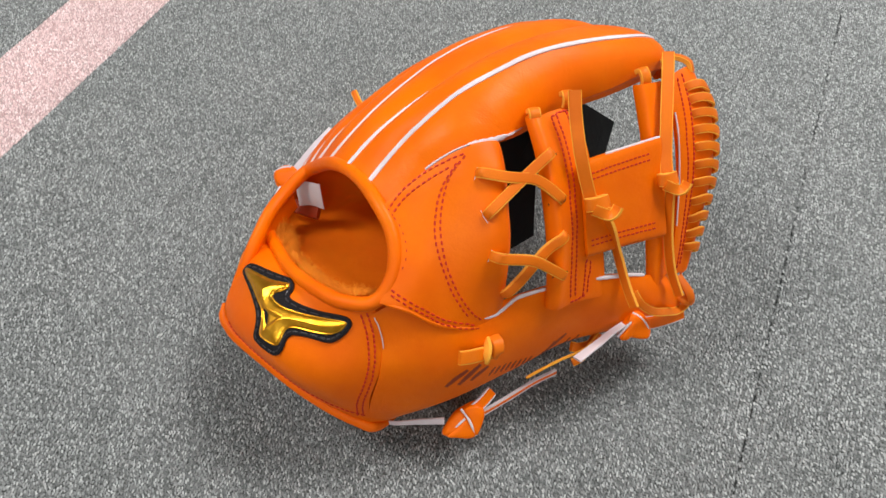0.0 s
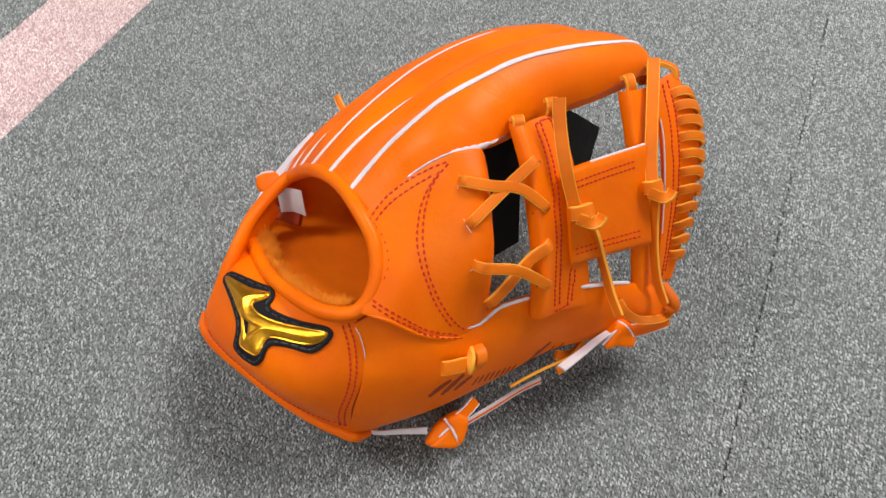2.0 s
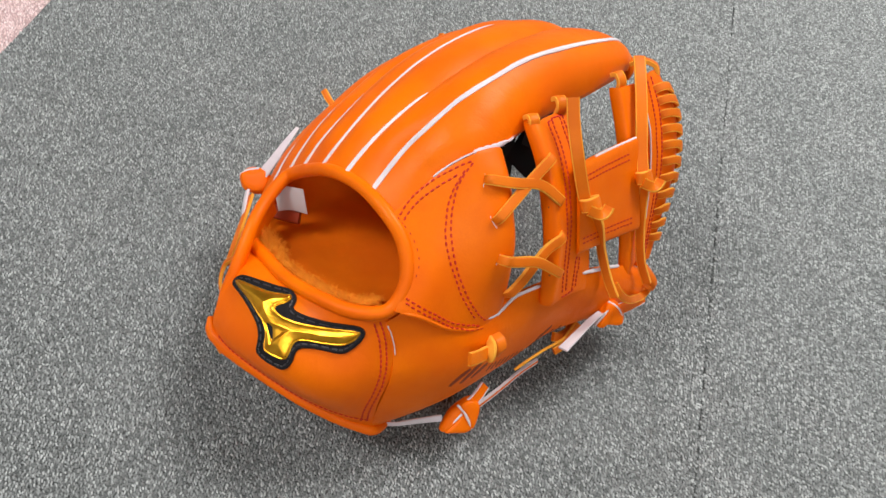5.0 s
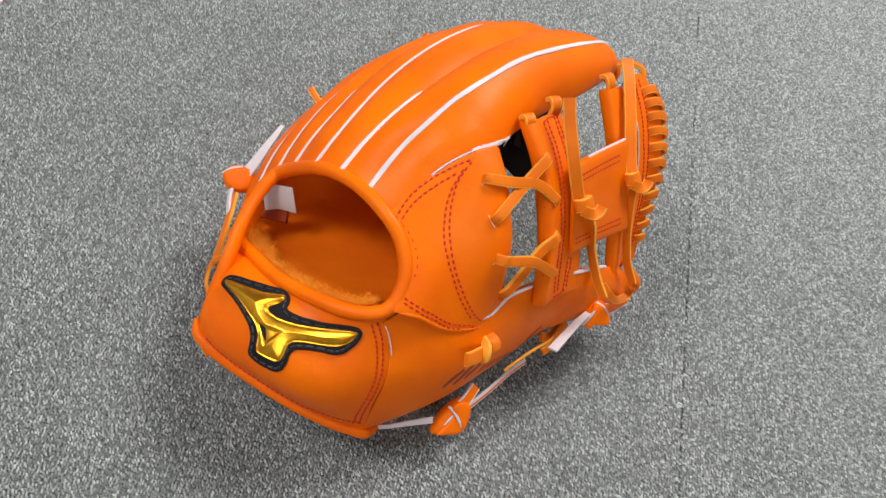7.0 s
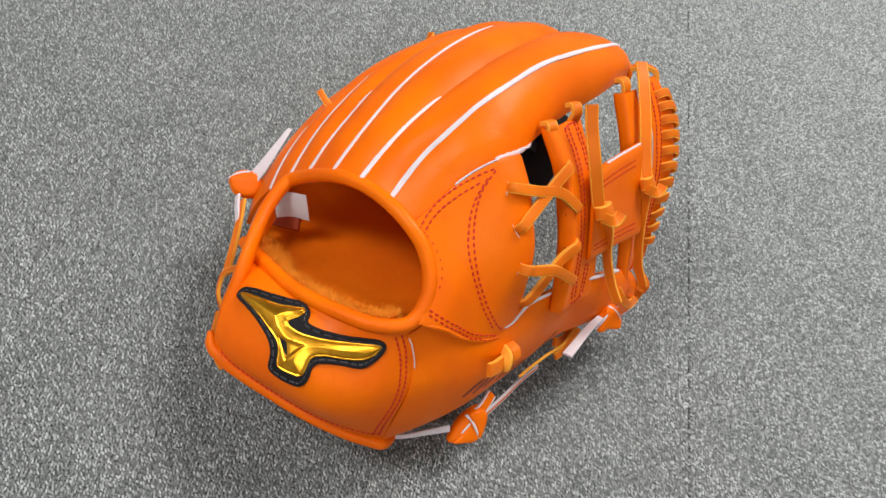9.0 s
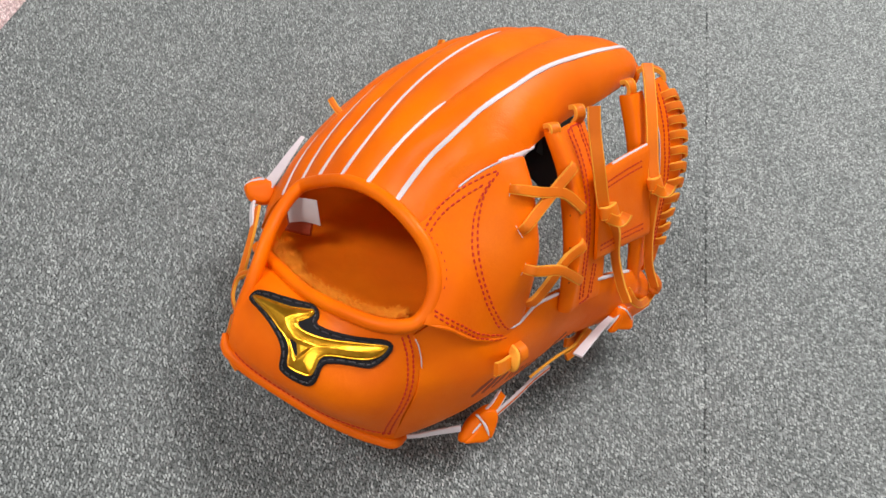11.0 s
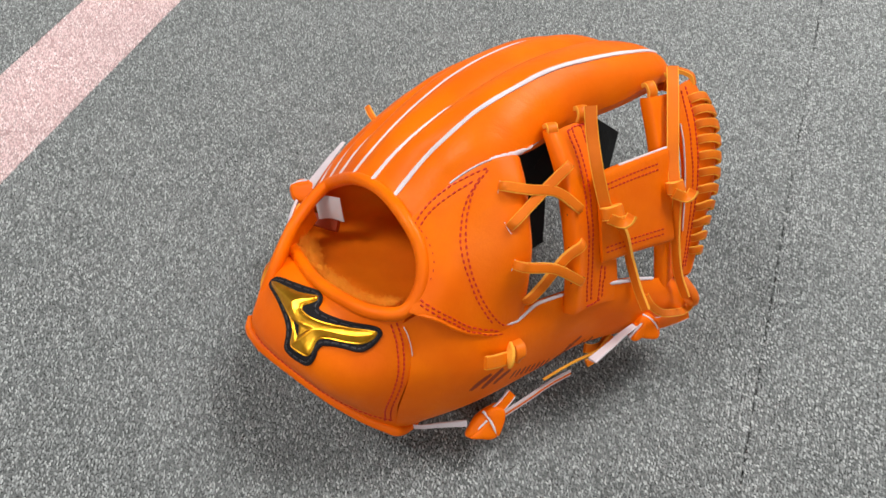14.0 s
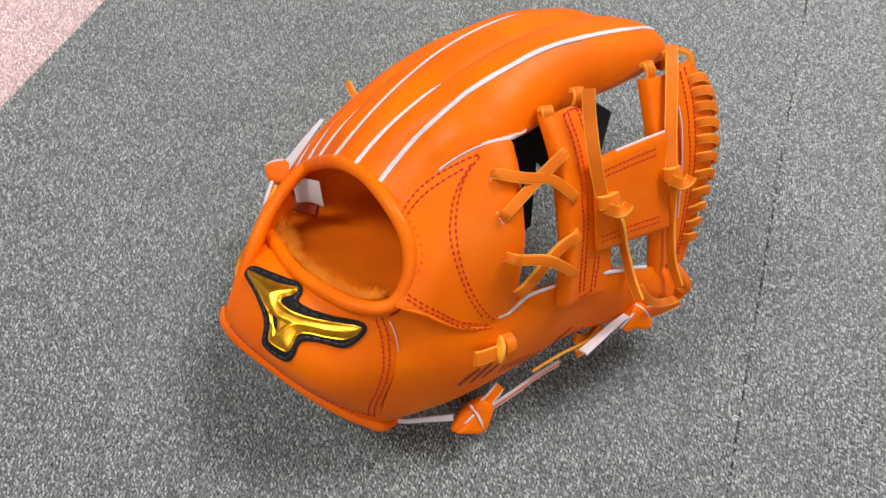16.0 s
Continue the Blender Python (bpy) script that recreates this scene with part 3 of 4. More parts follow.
# inside of the hand opening
centre = rim.mean(0)
deep = np.array((62.0, 62.0, -42.0))
inside = curve(np.stack([centre + (rim - centre) * k + deep * d for k, d in ((1.0, 0.0), (1.03, 0.2), (0.97, 0.55), (0.72, 0.95), (0.3, 1.12), (0.02, 1.15))]), 30)
m = inside.shape[1]
part("lining", inside.reshape(-1, 3), [[i * m + j, i * m + (j + 1) % m, (i + 1) * m + (j + 1) % m, (i + 1) * m + j] for i in range(29) for j in range(m)], INNER, glove, "shaded tan inner leather")
LABEL = loft([[(-42, 361, 99), (-34, 357, 104), (-25, 351, 108)], [(-41, 356, 92), (-33, 352, 97), (-24, 346, 101)], [(-40, 352, 86), (-32, 349, 90), (-23, 342, 94)]], 8, 10)
part("size_label", *sheet(LABEL, 0.8), CLOTH, glove, "white cloth label")
part("inner_strap", *sweep(even([(-44, 356, 82), (-34, 350, 84), (-27, 346, 86)], 24), (-0.5, -0.5, 0.7), strap(9, 3.5, 1.2)), STAMP, glove, "shaded rust-red inner strap")


def fleece():
    """Wool tufts standing over the heel's rim into the opening."""
    rnd = random.Random(4)
    line = even([(6, 258, 122), (-5, 259, 120), (-22, 273, 112), (-38, 297, 100), (-48, 318, 92), (-52, 334, 88)], 200)
    both = bundle()
    for _ in range(11000):
        s = rnd.random()
        lump = 0.45 + 0.55 * abs(math.sin(s * 9.3 + 1.1) * math.sin(s * 4.1 + 0.4))
        lump += 1.1 * math.exp(-((s - 0.84) / 0.10) ** 2)
        p = line[int(s * 199)] + np.array([rnd.gauss(0, 1.4) for _ in range(3)]) + np.array((2.0, 2.5, -3.0)) * rnd.random() * 2
        d = np.array((0.5, 0.55, 0.45)) + np.array([rnd.gauss(0, 0.6) for _ in range(3)])
        h = (1.0 + 2.6 * rnd.random()) * lump
        q = p + d * h
        r = p + d * h * 0.5 + np.array([rnd.gauss(0, 0.8) for _ in range(3)])
        w = np.array([rnd.gauss(0, 1) for _ in range(3)])
        w = w / np.linalg.norm(w) * 0.13
        add(both, [p - w, p + w, r + w * 0.8, q, r - w * 0.8], [[0, 1, 2, 4], [4, 2, 3]])
    k = len(line)
    lump = 1.4 + 1.0 * np.abs(np.sin(np.linspace(0, 9.3, k) + 1.1) * np.sin(np.linspace(0, 31, k)))
    add(both, *sweep(line + np.array((2.0, 2.5, -2.5)), (0, 0, 1), ring(1.0, 9), False, lump))
    tagged(part("fleece", *both, WOOL, glove, "fluffy orange wool lining"), kind="stuff")


fleece()

# web
POST = loft([[(100, 338, 176), (105, 317, 164), (108, 302, 148), (110.5, 288, 129), (112, 277, 110), (112, 265.5, 95)],
             [(95.5, 333, 181), (101, 312, 169), (104.5, 297, 153), (107.5, 283, 135), (109, 271.5, 115), (109, 261.5, 97.5)],
             [(100.5, 328, 184.5), (107, 307.5, 173), (111, 292.5, 157), (114, 278.5, 138.5), (115.5, 267.8, 118), (115, 258.5, 99)],
             [(108, 334, 183), (114, 314, 171), (118, 299, 155.5), (121, 285.5, 137), (122.5, 274, 116), (122, 262.5, 97)],
             [(118, 340, 181), (124, 318, 167), (128, 303, 152), (131, 290, 133.5), (132.5, 279, 114), (132, 267.5, 95)],
             [(127, 345, 178), (133, 323, 163), (138, 308, 147), (142, 295, 129), (145.5, 286, 111), (149, 275, 88)]], 26, 44)
part("web_post", *sheet(POST, 2.6), ORANGE, glove)
BRACE = loft([[(124.1, 309.2, 166), (149.6, 324.8, 159.4), (179, 341, 153)], [(125.1, 306.2, 165), (150.1, 321.8, 158.4), (179, 338, 152)], [(128.1, 294.2, 145), (154.6, 307.8, 138.4), (182, 322, 131)], [(131.1, 283.2, 125), (157.6, 295.8, 118.4), (186, 308, 111)], [(132.1, 283.2, 121), (158.6, 295.8, 114.4), (186.5, 308, 107)]], 26, 26)
part("web_brace", *sheet(BRACE, 2.5, 2.6), ORANGE, glove)
welt([(140, 321, 161), (160, 332, 157), (178, 341, 153.5)], 0, 1, 1.5, BRACE, 2.9, 0.9)
POST_B = loft([[(169, 375, 165), (174, 349, 143), (178, 322, 113), (183, 296, 74)], [(166, 371, 169), (171, 345, 147), (175, 318, 117), (180, 292, 77)], [(171, 367.5, 173), (176, 341.5, 150.5), (180, 315, 120), (186, 289, 76)], [(178, 371, 171), (183, 345, 149), (187, 319, 118), (192, 295, 76)], [(186, 376, 168), (191, 350, 147), (194, 324, 116), (197, 300, 76)]], 22, 32)
part("web_post", *sheet(POST_B, 2.6), ORANGE, glove)
BINDER = loft([[(187, 374, 171), (192, 351, 154), (196, 330, 128), (198, 310, 94), (199, 299, 70)],
               [(196, 381, 172), (203, 360, 157), (207, 338, 131), (207, 318, 96), (206, 303, 70)],
               [(203, 385.5, 171), (212, 363, 157), (216, 341, 132), (215, 323, 99), (211, 305, 69)],
               [(207, 386, 166), (217, 365, 152), (220, 343, 127), (218, 327, 96), (213, 309, 66)],
               [(202, 384, 160), (212, 363, 145), (214, 341, 121), (212, 325, 90), (209, 308, 62)]], 30, 44)
part("web_binder", *sheet(BINDER, 3.0), ORANGE, glove)
stitches(BINDER, [(194, 376, 171), (198, 356, 156), (202, 335, 130), (203, 316, 97), (203, 303, 74)], glove, long=2.0)
stitches(BINDER, [(197.5, 379, 172), (202.5, 358.5, 157), (206, 337, 131), (206, 318, 98), (205, 304, 74)], glove, long=2.0)
part("binder_edge", *sweep(even([(191, 357, 160), (193, 346, 151), (195.5, 330, 130), (197.5, 315, 104)], 30), (-0.2, -0.7, 0.7), [(a * 1.0, b * 0.9) for a, b in WELT_SECTION]), WHITE, glove, "pale raw leather edge")
for a, b in (((111.5, 332, 183.5), (123.5, 266, 98)), ((115, 333.5, 183), (127, 267, 98))):
    stitches(POST, [np.array(a) + (np.array(b) - np.array(a)) * s + np.array((2.0, -3.0, 4)) * 4 * s * (1 - s) for s in np.linspace(0, 1, 8)], glove, long=2.0)
for a, b in (((120.5, 338, 181), (128, 315, 163.5)), ((123.5, 339, 180.5), (131, 317, 162.5)), ((132, 283, 116), (132, 269.5, 97)), ((135, 284, 114), (135, 271, 97))):
    stitches(POST, [a, (np.array(a) + np.array(b)) / 2, b], glove, long=2.0)
stitches(POST, [(111.5, 332, 183.5), (117, 336, 182), (123.5, 339, 180.5)], glove, long=2.0)
stitches(POST, [(123.5, 266, 97.5), (129, 268, 97), (135, 271, 97)], glove, long=2.0)
for k in (7, 8, 17, 18):
    stitches(BRACE, BRACE[k, 1:25:3], glove, lift=2.75, long=2.4)

# laces
UPV = (-0.25, -0.66, 0.7)


def knotted(points, up, w=6.2, t=2.2, n=36, name="lace", label="", narrow=0.0):
    """A flat lace with paler cut edges."""
    ends = np.minimum(np.arange(n), np.arange(n)[::-1])
    sc = 1 - narrow * np.exp(-(ends / (0.12 * n)) ** 2)
    ob = lace(points, up, glove, w, t, n, name, label, None, sc)
    p = even(points, n)
    up = np.broadcast_to(np.asarray(up, float), p.shape) if np.ndim(up) == 1 else curve(up, n)
    tan = unit(np.gradient(p, axis=0))
    side = unit(np.cross(tan, up))
    both = bundle()
    for k in (-1, 1):
        add(both, *sweep(p + side * k * ((w / 2 - 0.12) * sc)[:, None], up, [(-0.26, -t * 0.40), (0.28, -t * 0.40), (0.28, t * 0.38), (-0.26, t * 0.45)], False, sc))
    part("cut_edge", *both, RAW, ob, "pale raw leather edge")
    return ob


def crossing(a, mids, b, up_a, up_b, w=5.7):
    """A lace that comes out of one slot, bows over the gap and goes into another."""
    ua, ub = unit(np.array(up_a, float)), unit(np.array(up_b, float))
    pa, na = snap(PAD, [a])
    pb, nb = snap(POST, [b])
    a, ua = pa[0] + na[0] * 2.4, unit(na[0] + ua)
    b, ub = pb[0], unit(nb[0] + ub)
    mids = [np.array(p, float) for p in mids]
    da, db = unit(mids[0] - a), unit(b - mids[-1])
    m = unit(ua + ub)
    pts = [a - ua * 5 + da * 1.5, a - ua * 1.6 - da * 0.7, a + ua * 1.2 + da * 0.3, a + ua * 2.6 + da * 3.4] + mids + [b + ub * 2.6 - db * 3.4, b + ub * 1.2 - db * 0.3, b - ub * 1.6 + db * 0.7, b - ub * 5 - db * 1.5]
    ups = [-da, ua * 0.3 - da, ua * 0.8 - da * 0.7, ua] + [m] * len(mids) + [ub, ub * 0.8 + db * 0.7, ub * 0.3 + db, db]
    knotted(pts, np.array(ups), w, 3.0, 64, narrow=0.25)


PAD_UP, POST_UP = (-0.3, -0.55, 0.78), (-0.35, -0.7, 0.6)
crossing((72.5, 285, 156), [(82, 288.5, 165.5), (95, 299.5, 171.5)], (106.5, 313, 172), PAD_UP, POST_UP)
crossing((68.5, 301, 171), [(84, 296.5, 172.5), (100, 297.5, 168.5)], (111.5, 296.5, 153.5), PAD_UP, POST_UP)
crossing((75, 270, 140), [(84, 265.5, 141), (99, 267, 136.5)], (115, 272.5, 118), PAD_UP, POST_UP)
crossing((81, 262, 114), [(93, 264.5, 123.5), (106, 275, 134.5)], (113.3, 284.5, 138), PAD_UP, POST_UP)
# slots where the laces enter
for c, d in (((67, 301, 170.5), (-0.5, -3, -2)), ((71.2, 284, 155), (2, -2.5, -2.5)), ((73.5, 270, 140), (-1, -2, -3)), ((79.5, 261.5, 113), (2, -1.5, -3))):
    c, d = np.array(c), np.array(d)
    p, n = snap(PAD, [c - d, c, c + d])
    part("slot", *sweep(curve(p, 8) + n.mean(0) * 2.2, n.mean(0), ring(0.4, 6, 0.6)), WHITE, glove, "pale raw edge of a lace slot")

# Slits on the post: black strips laid on it paint the shade inside.
for c in ((107, 312, 171.5), (112.5, 296, 152.5), (116, 272, 117), (114, 284, 137)):
    c, d = np.array(c), unit(np.array((0.86, 0.42, 0.05))) * 3.6
    p, n = snap(POST, [c - d, c, c + d])
    part("slot", *sweep(curve(p, 8) + n.mean(0) * 0.25, n.mean(0), ring(0.6, 6, 0.5)), BLACK, glove, "dark slit for a lace")


def lace_knot(c, across, down, out, r=6.0):
    """A lace wrapped once round itself, with a short curled tail."""
    c, a, d, o = (np.array(v, float) for v in (c, across, down, out))
    ringp = [c + a * r * 1.15 * math.cos(k) + o * r * 0.62 * math.sin(k) + d * (0.8 * math.cos(k)) for k in np.linspace(-2.6, 3.2, 12)]
    knotted(ringp, np.array([o * math.sin(k) * 0.8 + a * math.cos(k) * 1.3 + 0.001 for k in np.linspace(-2.6, 3.2, 12)]), 7.4, 2.6, 40, "knot")
    knotted([c - a * 3 + o * 3.8 + d * 2.5, c + a * 2 + o * 4.8 + d * 6, c + a * 6.5 + o * 5.4 + d * 8.5, c + a * 10.5 + o * 6 + d * 7.5, c + a * 13.5 + o * 7 + d * 5], np.array([o, o, o * 0.8 - d * 0.4, o * 0.6 - d * 0.8, o * 0.5 - d]), 6.2, 2.2, 26, "lace_tail")


AX, DN, OUT = unit(np.array((0.88, 0.40, -0.1))), unit(np.array((0.32, -0.58, -0.75))), unit(np.array((-0.3, -0.7, 0.65)))
knotted([(121, 334.5, 198.5), (121.6, 325, 189), (124.3, 310.6, 175), (129.3, 300.6, 159), (132.6, 296, 151)], UPV, 7.0, 2.2)
lace_knot((135.6, 295.8, 150.5), AX, DN, OUT)
knotted([(138, 295.5, 146), (145.8, 292, 134), (154, 288.5, 111.5), (160.5, 277.5, 95), (165.5, 267.5, 86)], (-0.75, -0.45, 0.35), 5.6, 2.4)
knotted([(189, 388.5, 179), (186.5, 373, 174), (184, 352, 163), (183, 334, 149.5), (183.5, 323, 141)], UPV, 7.0, 2.2)
lace_knot((184, 322, 140), AX, DN, OUT, 5.2)
knotted([(187, 320, 133), (188, 315, 122), (190.5, 305.5, 103), (195, 295, 84), (201, 284.5, 71)], (-0.7, -0.5, 0.4), 5.6, 2.4)


def loop_top(a, b, h, w=5.0):
    """A lace coming out of a finger and going into the web."""
    a, b = np.array(a, float), np.array(b, float)
    knotted([a, a + (b - a) * 0.2 + np.array(h), a + (b - a) * 0.7 + np.array(h), b], np.array(h, float) + np.array((0, 0, 0.01)), w, 3.2, 18)


loop_top((100, 338, 180), (101, 331, 178), (0.3, -2.5, 5.0), 6.0)
loop_top((120, 350, 182), (121, 342, 177), (0.3, -2.5, 5.0), 6.0)
loop_top((171, 380, 172), (174, 371, 166), (0.3, -2.0, 5.0), 5.5)
loop_top((189, 394, 168), (205, 384, 168), (2.5, 0.5, 4.5), 5.5)
# laces wrapped over the outer edge of the web
for s in np.linspace(0.12, 0.87, 11):
    j = s * 43
    j0 = int(j)
    col = BINDER[:, j0] + (BINDER[:, j0 + 1] - BINDER[:, j0]) * (j - j0)
    nn = normals(BINDER)[:, j0]
    lean = (BINDER[15, min(43, j0 + 2)] - BINDER[15, j0]) * (0.35 + 1.1 * max(0, s - 0.5))
    idx = (7, 9, 13, 17, 21, 25, 29)
    path = [col[i] + nn[i] * h - lean * f for i, h, f in zip(idx, (-1.5, 1.6, 2.3, 2.4, 2.6, 2.2, 1.5), (0.6, 0.5, 0.2, -0.2, -0.6, -0.8, -0.9))]
    knotted(path, nn[list(idx)], 5.2, 1.9, 26)
# laces at the thumb's tip
knotted([(165, 274, 92), (170, 270, 86), (180, 270.5, 76), (195, 279, 61), (207, 287, 50), (214, 293, 50), (216, 300, 55)], (-0.35, -0.45, 0.8), 5.0, 2.4)
part("knot", *sweep(even([(206, 303, 66), (211, 294, 63), (214, 290.5, 57), (213.5, 293, 51), (209, 300, 50)], 20), (0.5, -0.7, 0.3), strap(6.5, 3.5, 1.2)), LACE, glove)
part("knot", *sweep(even([(205, 296, 58), (210, 289.5, 57), (216, 292, 53), (217, 298, 50)], 20), (0.3, -0.6, 0.7), strap(5.5, 3.0, 1.2)), LACE, glove)


def pillow(c, a, d, o, points, h0, h1):
    """A rounded flat body on an outline in the plane of a and d, from height h0 to h1 along o."""
    loop = closed([(x, y, 0) for x, y in points], 44)[:, :2]
    mid = loop.mean(0)
    both = []
    for f, k in ((0.0, 0.80), (0.12, 0.93), (0.35, 1.0), (0.65, 1.0), (0.88, 0.93), (1.0, 0.80), (1.05, 0.4)):
        both.append([c + a * x + d * y + o * (h0 + (h1 - h0) * f) for x, y in mid + (loop - mid) * k])
    v = np.concatenate(both)
    k = 44
    f = [[i * k + j, i * k + (j + 1) % k, (i + 1) * k + (j + 1) % k, (i + 1) * k + j] for i in range(6) for j in range(k)]
    return v, f + [list(range(k)), list(range(6 * k, 7 * k))]


def folded_knot(c, a, d, o, body, folds):
    """A flat overhand knot of wide orange strap; each fold shows a white raw edge."""
    c = np.array(c, float)
    o = unit(np.array(o, float))
    a = unit(np.array(a, float) - o * (np.array(a, float) @ o))
    d = np.cross(o, a)
    if d[2] > 0:
        d = -d
    part("knot", *pillow(c, a, d, o, body, -4.5, 3.6), ORANGE, glove)
    for points, edge, lift in folds:
        ob = part("knot", *pillow(c, a, d, o, points, 0.5, lift), ORANGE, glove)
        line = even([c + a * x + d * y + o * (lift - 0.3 - 0.02 * (x * x + y * y)) for x, y in edge], 22)
        part("cut_edge", *sweep(line, o, [(-0.75, -1.6), (0.75, -1.6), (0.8, 0.3), (0.3, 0.7), (-0.3, 0.7), (-0.8, 0.3)]), WHITE, ob, "white raw leather edge")


def strap_end(points, up, w, white, t=1.8, taper=None):
    """A loose strap end: orange grain side with white cut edges, or its white raw side."""
    p = even(points, 26)
    sc = None if taper is None else np.linspace(taper[0], taper[1], 26)
    if white:
        return part("strap_tail", *sweep(p, up, strap(w, t, 0.5), False, sc), WHITE, glove, "white raw side of a leather strap")
    ob = part("strap_tail", *sweep(p, up, strap(w, t, 0.5), False, sc), ORANGE, glove)
    side = unit(np.cross(np.gradient(p, axis=0), np.array(up)))
    for k in (-1, 1):
        part("cut_edge", *sweep(p + side * k * w / 2, up, [(-0.5, -0.85), (0.5, -0.85), (0.5, 0.9), (-0.5, 0.9)]), WHITE, ob, "white raw leather edge")


# knot under the thumb's root
folded_knot((63.5, 221.5, 32), (0.86, 0.42, 0.0), None, (0.12, -0.72, 0.68),
            [(-16, 2), (-9, 6.5), (-1, 10.5), (5, 8.5), (12, -1), (13, -7), (9, -10.5), (-4, -8.5), (-12, -3)],
            [([(-14, 3), (-7, 0), (1, -4), (4, 3), (3, 9), (-2, 9.5), (-8, 6.5)], [(-15.5, 2.5), (-8, -0.5), (0, -4)], 4.6),
             ([(1, -9.5), (8, -10), (12.5, -6), (11.5, -0.5), (5.5, 7.5), (2.5, 8.5), (2.5, -1)], [(-0.5, -10.5), (1.5, -5), (2.2, 1), (3.2, 9)], 5.6)])
strap_end([(8, 226, 29), (20, 222.5, 31.5), (34, 221.5, 34.5), (50, 221.5, 34.5)], (0.1, -0.75, 0.6), 4.6, True, 1.8, (0.45, 1.0))
strap_end([(74, 226, 34), (92, 236, 34.5), (108, 246, 33.5), (124, 254.5, 31)], (0.3, -0.95, 0.35), 3.0, False)
strap_end([(68, 226, 39), (74, 230, 42), (80, 236, 44)], (-0.1, -0.8, 0.5), 6, False, 2.4)
# knot under the thumb's tip
folded_knot((171, 269, 60), (0.9, 0.43, 0.0), None, (0.1, -0.72, 0.68),
            [(-11, 2), (-3, 6), (5, 10), (9, 8), (10.5, 0), (7, -8), (1, -10), (-6, -5)],
            [([(-2, -8), (2, -9), (6, -4), (8, 4), (7, 8.5), (3, 8.5), (-5, 4), (-8, 1)], [(1.5, -10), (5.5, -5), (8, 2), (8, 8.5)], 4.8),
             ([(-11, 2.5), (-4, -3), (1, -6), (2, -3), (-3, 3), (-8, 5)], [(-12, 1.5), (-5, -3.5), (1.5, -7)], 5.2)])
strap_end([(164, 269, 64), (156, 264.5, 62), (148, 259, 60), (132, 247.5, 59.5)], (-0.42, 0.25, 0.87), 7.0, True, 1.8, (0.7, 1.0))
strap_end([(176, 273, 57), (190, 279, 50), (202, 285, 44.5), (213, 290.5, 41)], (0.1, -0.75, 0.65), 8.5, False, 2.4)
# curled raw ends between the thumb and the carpet
part("strap_tail", *sweep(even([(102, 244, 44), (112, 249, 45), (125, 255, 46), (138, 260, 47), (147, 266, 46)], 24), (-0.2, -0.3, 0.9), strap(1.9, 1.4)), RAW, glove, "pale raw side of a leather strap")
knotted([(132, 262, 50), (139, 264, 45), (147, 268, 42), (152, 274, 44)], (-0.3, -0.5, 0.8), 6.0, 2.2, 20, "lace_tail")
knotted([(152, 269, 52), (146, 264, 47), (139, 258, 43), (133, 255, 42)], (0.3, -0.6, 0.7), 5.0, 2.2, 20, "lace_tail")
# knot at the wrist
folded_knot((-52, 391.5, 70), (0.88, -0.45, 0.12), None, (-0.35, -0.45, 0.82),
            [(-11.5, -1), (-9, 5), (-5, 8.5), (3, 9), (9, 6), (11, 2), (9, -5), (2, -8.5), (-6, -7.5)],
            [([(-10, -2), (-3, -4), (5, -7.5), (9.5, -2), (9, 5), (3, 8), (-4, 7), (-8, 4)], [(-11, -1), (-6, -5), (1, -8)], 4.6)])
strap_end([(-58, 384, 68), (-60, 374, 70), (-61, 364, 73), (-62, 353, 74)], (-0.8, 0.1, 0.5), 4.2, True)
strap_end([(-48, 392, 74), (-40, 398, 82), (-32, 406, 88), (-22, 417, 93)], (-0.5, 0.0, 0.85), 10.0, True, 1.4, (1.0, 0.35))
strap_end([(-46, 384, 70), (-42, 377, 76), (-40, 371, 82)], (-0.6, -0.2, 0.75), 8.0, True, 1.4, (0.6, 1.0))
knotted([(-56, 378, 70), (-60, 362, 74), (-66, 342, 76), (-73, 322, 74)], (-0.8, -0.1, 0.6), 5.2, 2.2)
knotted([(-61, 316, 88), (-67, 319, 85), (-74, 322, 76), (-78, 314, 69), (-77, 302, 69), (-75, 297, 70)], np.array([(-0.2, -0.1, 0.9), (-0.6, 0.2, 0.7), (-0.9, 0.1, 0.1), (-0.9, -0.2, 0.3)]), 3.8, 2.2)
knotted([(-79, 306, 60), (-84, 290, 58), (-83, 280, 54), (-80, 273, 52)], (-0.9, -0.2, 0.4), 3.0, 1.6)
# lace ends standing up beyond the fingers
knotted([(3, 411, 115), (-1, 419, 115.5), (-4, 427, 117)], (-0.5, 0.2, 0.7), 4.0, 2.4)
knotted([(82, 472, 102), (87, 482, 106), (91, 490, 111)], (-0.6, 0.3, 0.7), 5.0, 2.4)
knotted([(98, 476, 104), (100, 485, 107), (108, 491, 105)], (-0.2, 0.3, 0.9), 5.0, 2.4)
# lace nub on the thumb
knotted([(57, 228.5, 100.5), (63, 231, 97), (70, 235.5, 91.5), (75, 239, 87)], (0.2, -0.65, 0.7), 7.5, 2.6, 20)
part("knot", *sweep(even([(74, 244, 92), (74, 238, 94.5), (73, 233.5, 90.5), (74, 236, 85), (78, 240, 83)], 20), (-0.75, -0.3, 0.5), strap(6.0, 2.4)), RAW, glove, "pale raw lace knot")
part("knot", *sweep(even([(78, 246, 93), (80, 241, 94), (80, 237, 90), (80, 239, 85)], 20), (0.3, -0.6, 0.7), strap(7.0, 2.6)), LACE, glove)

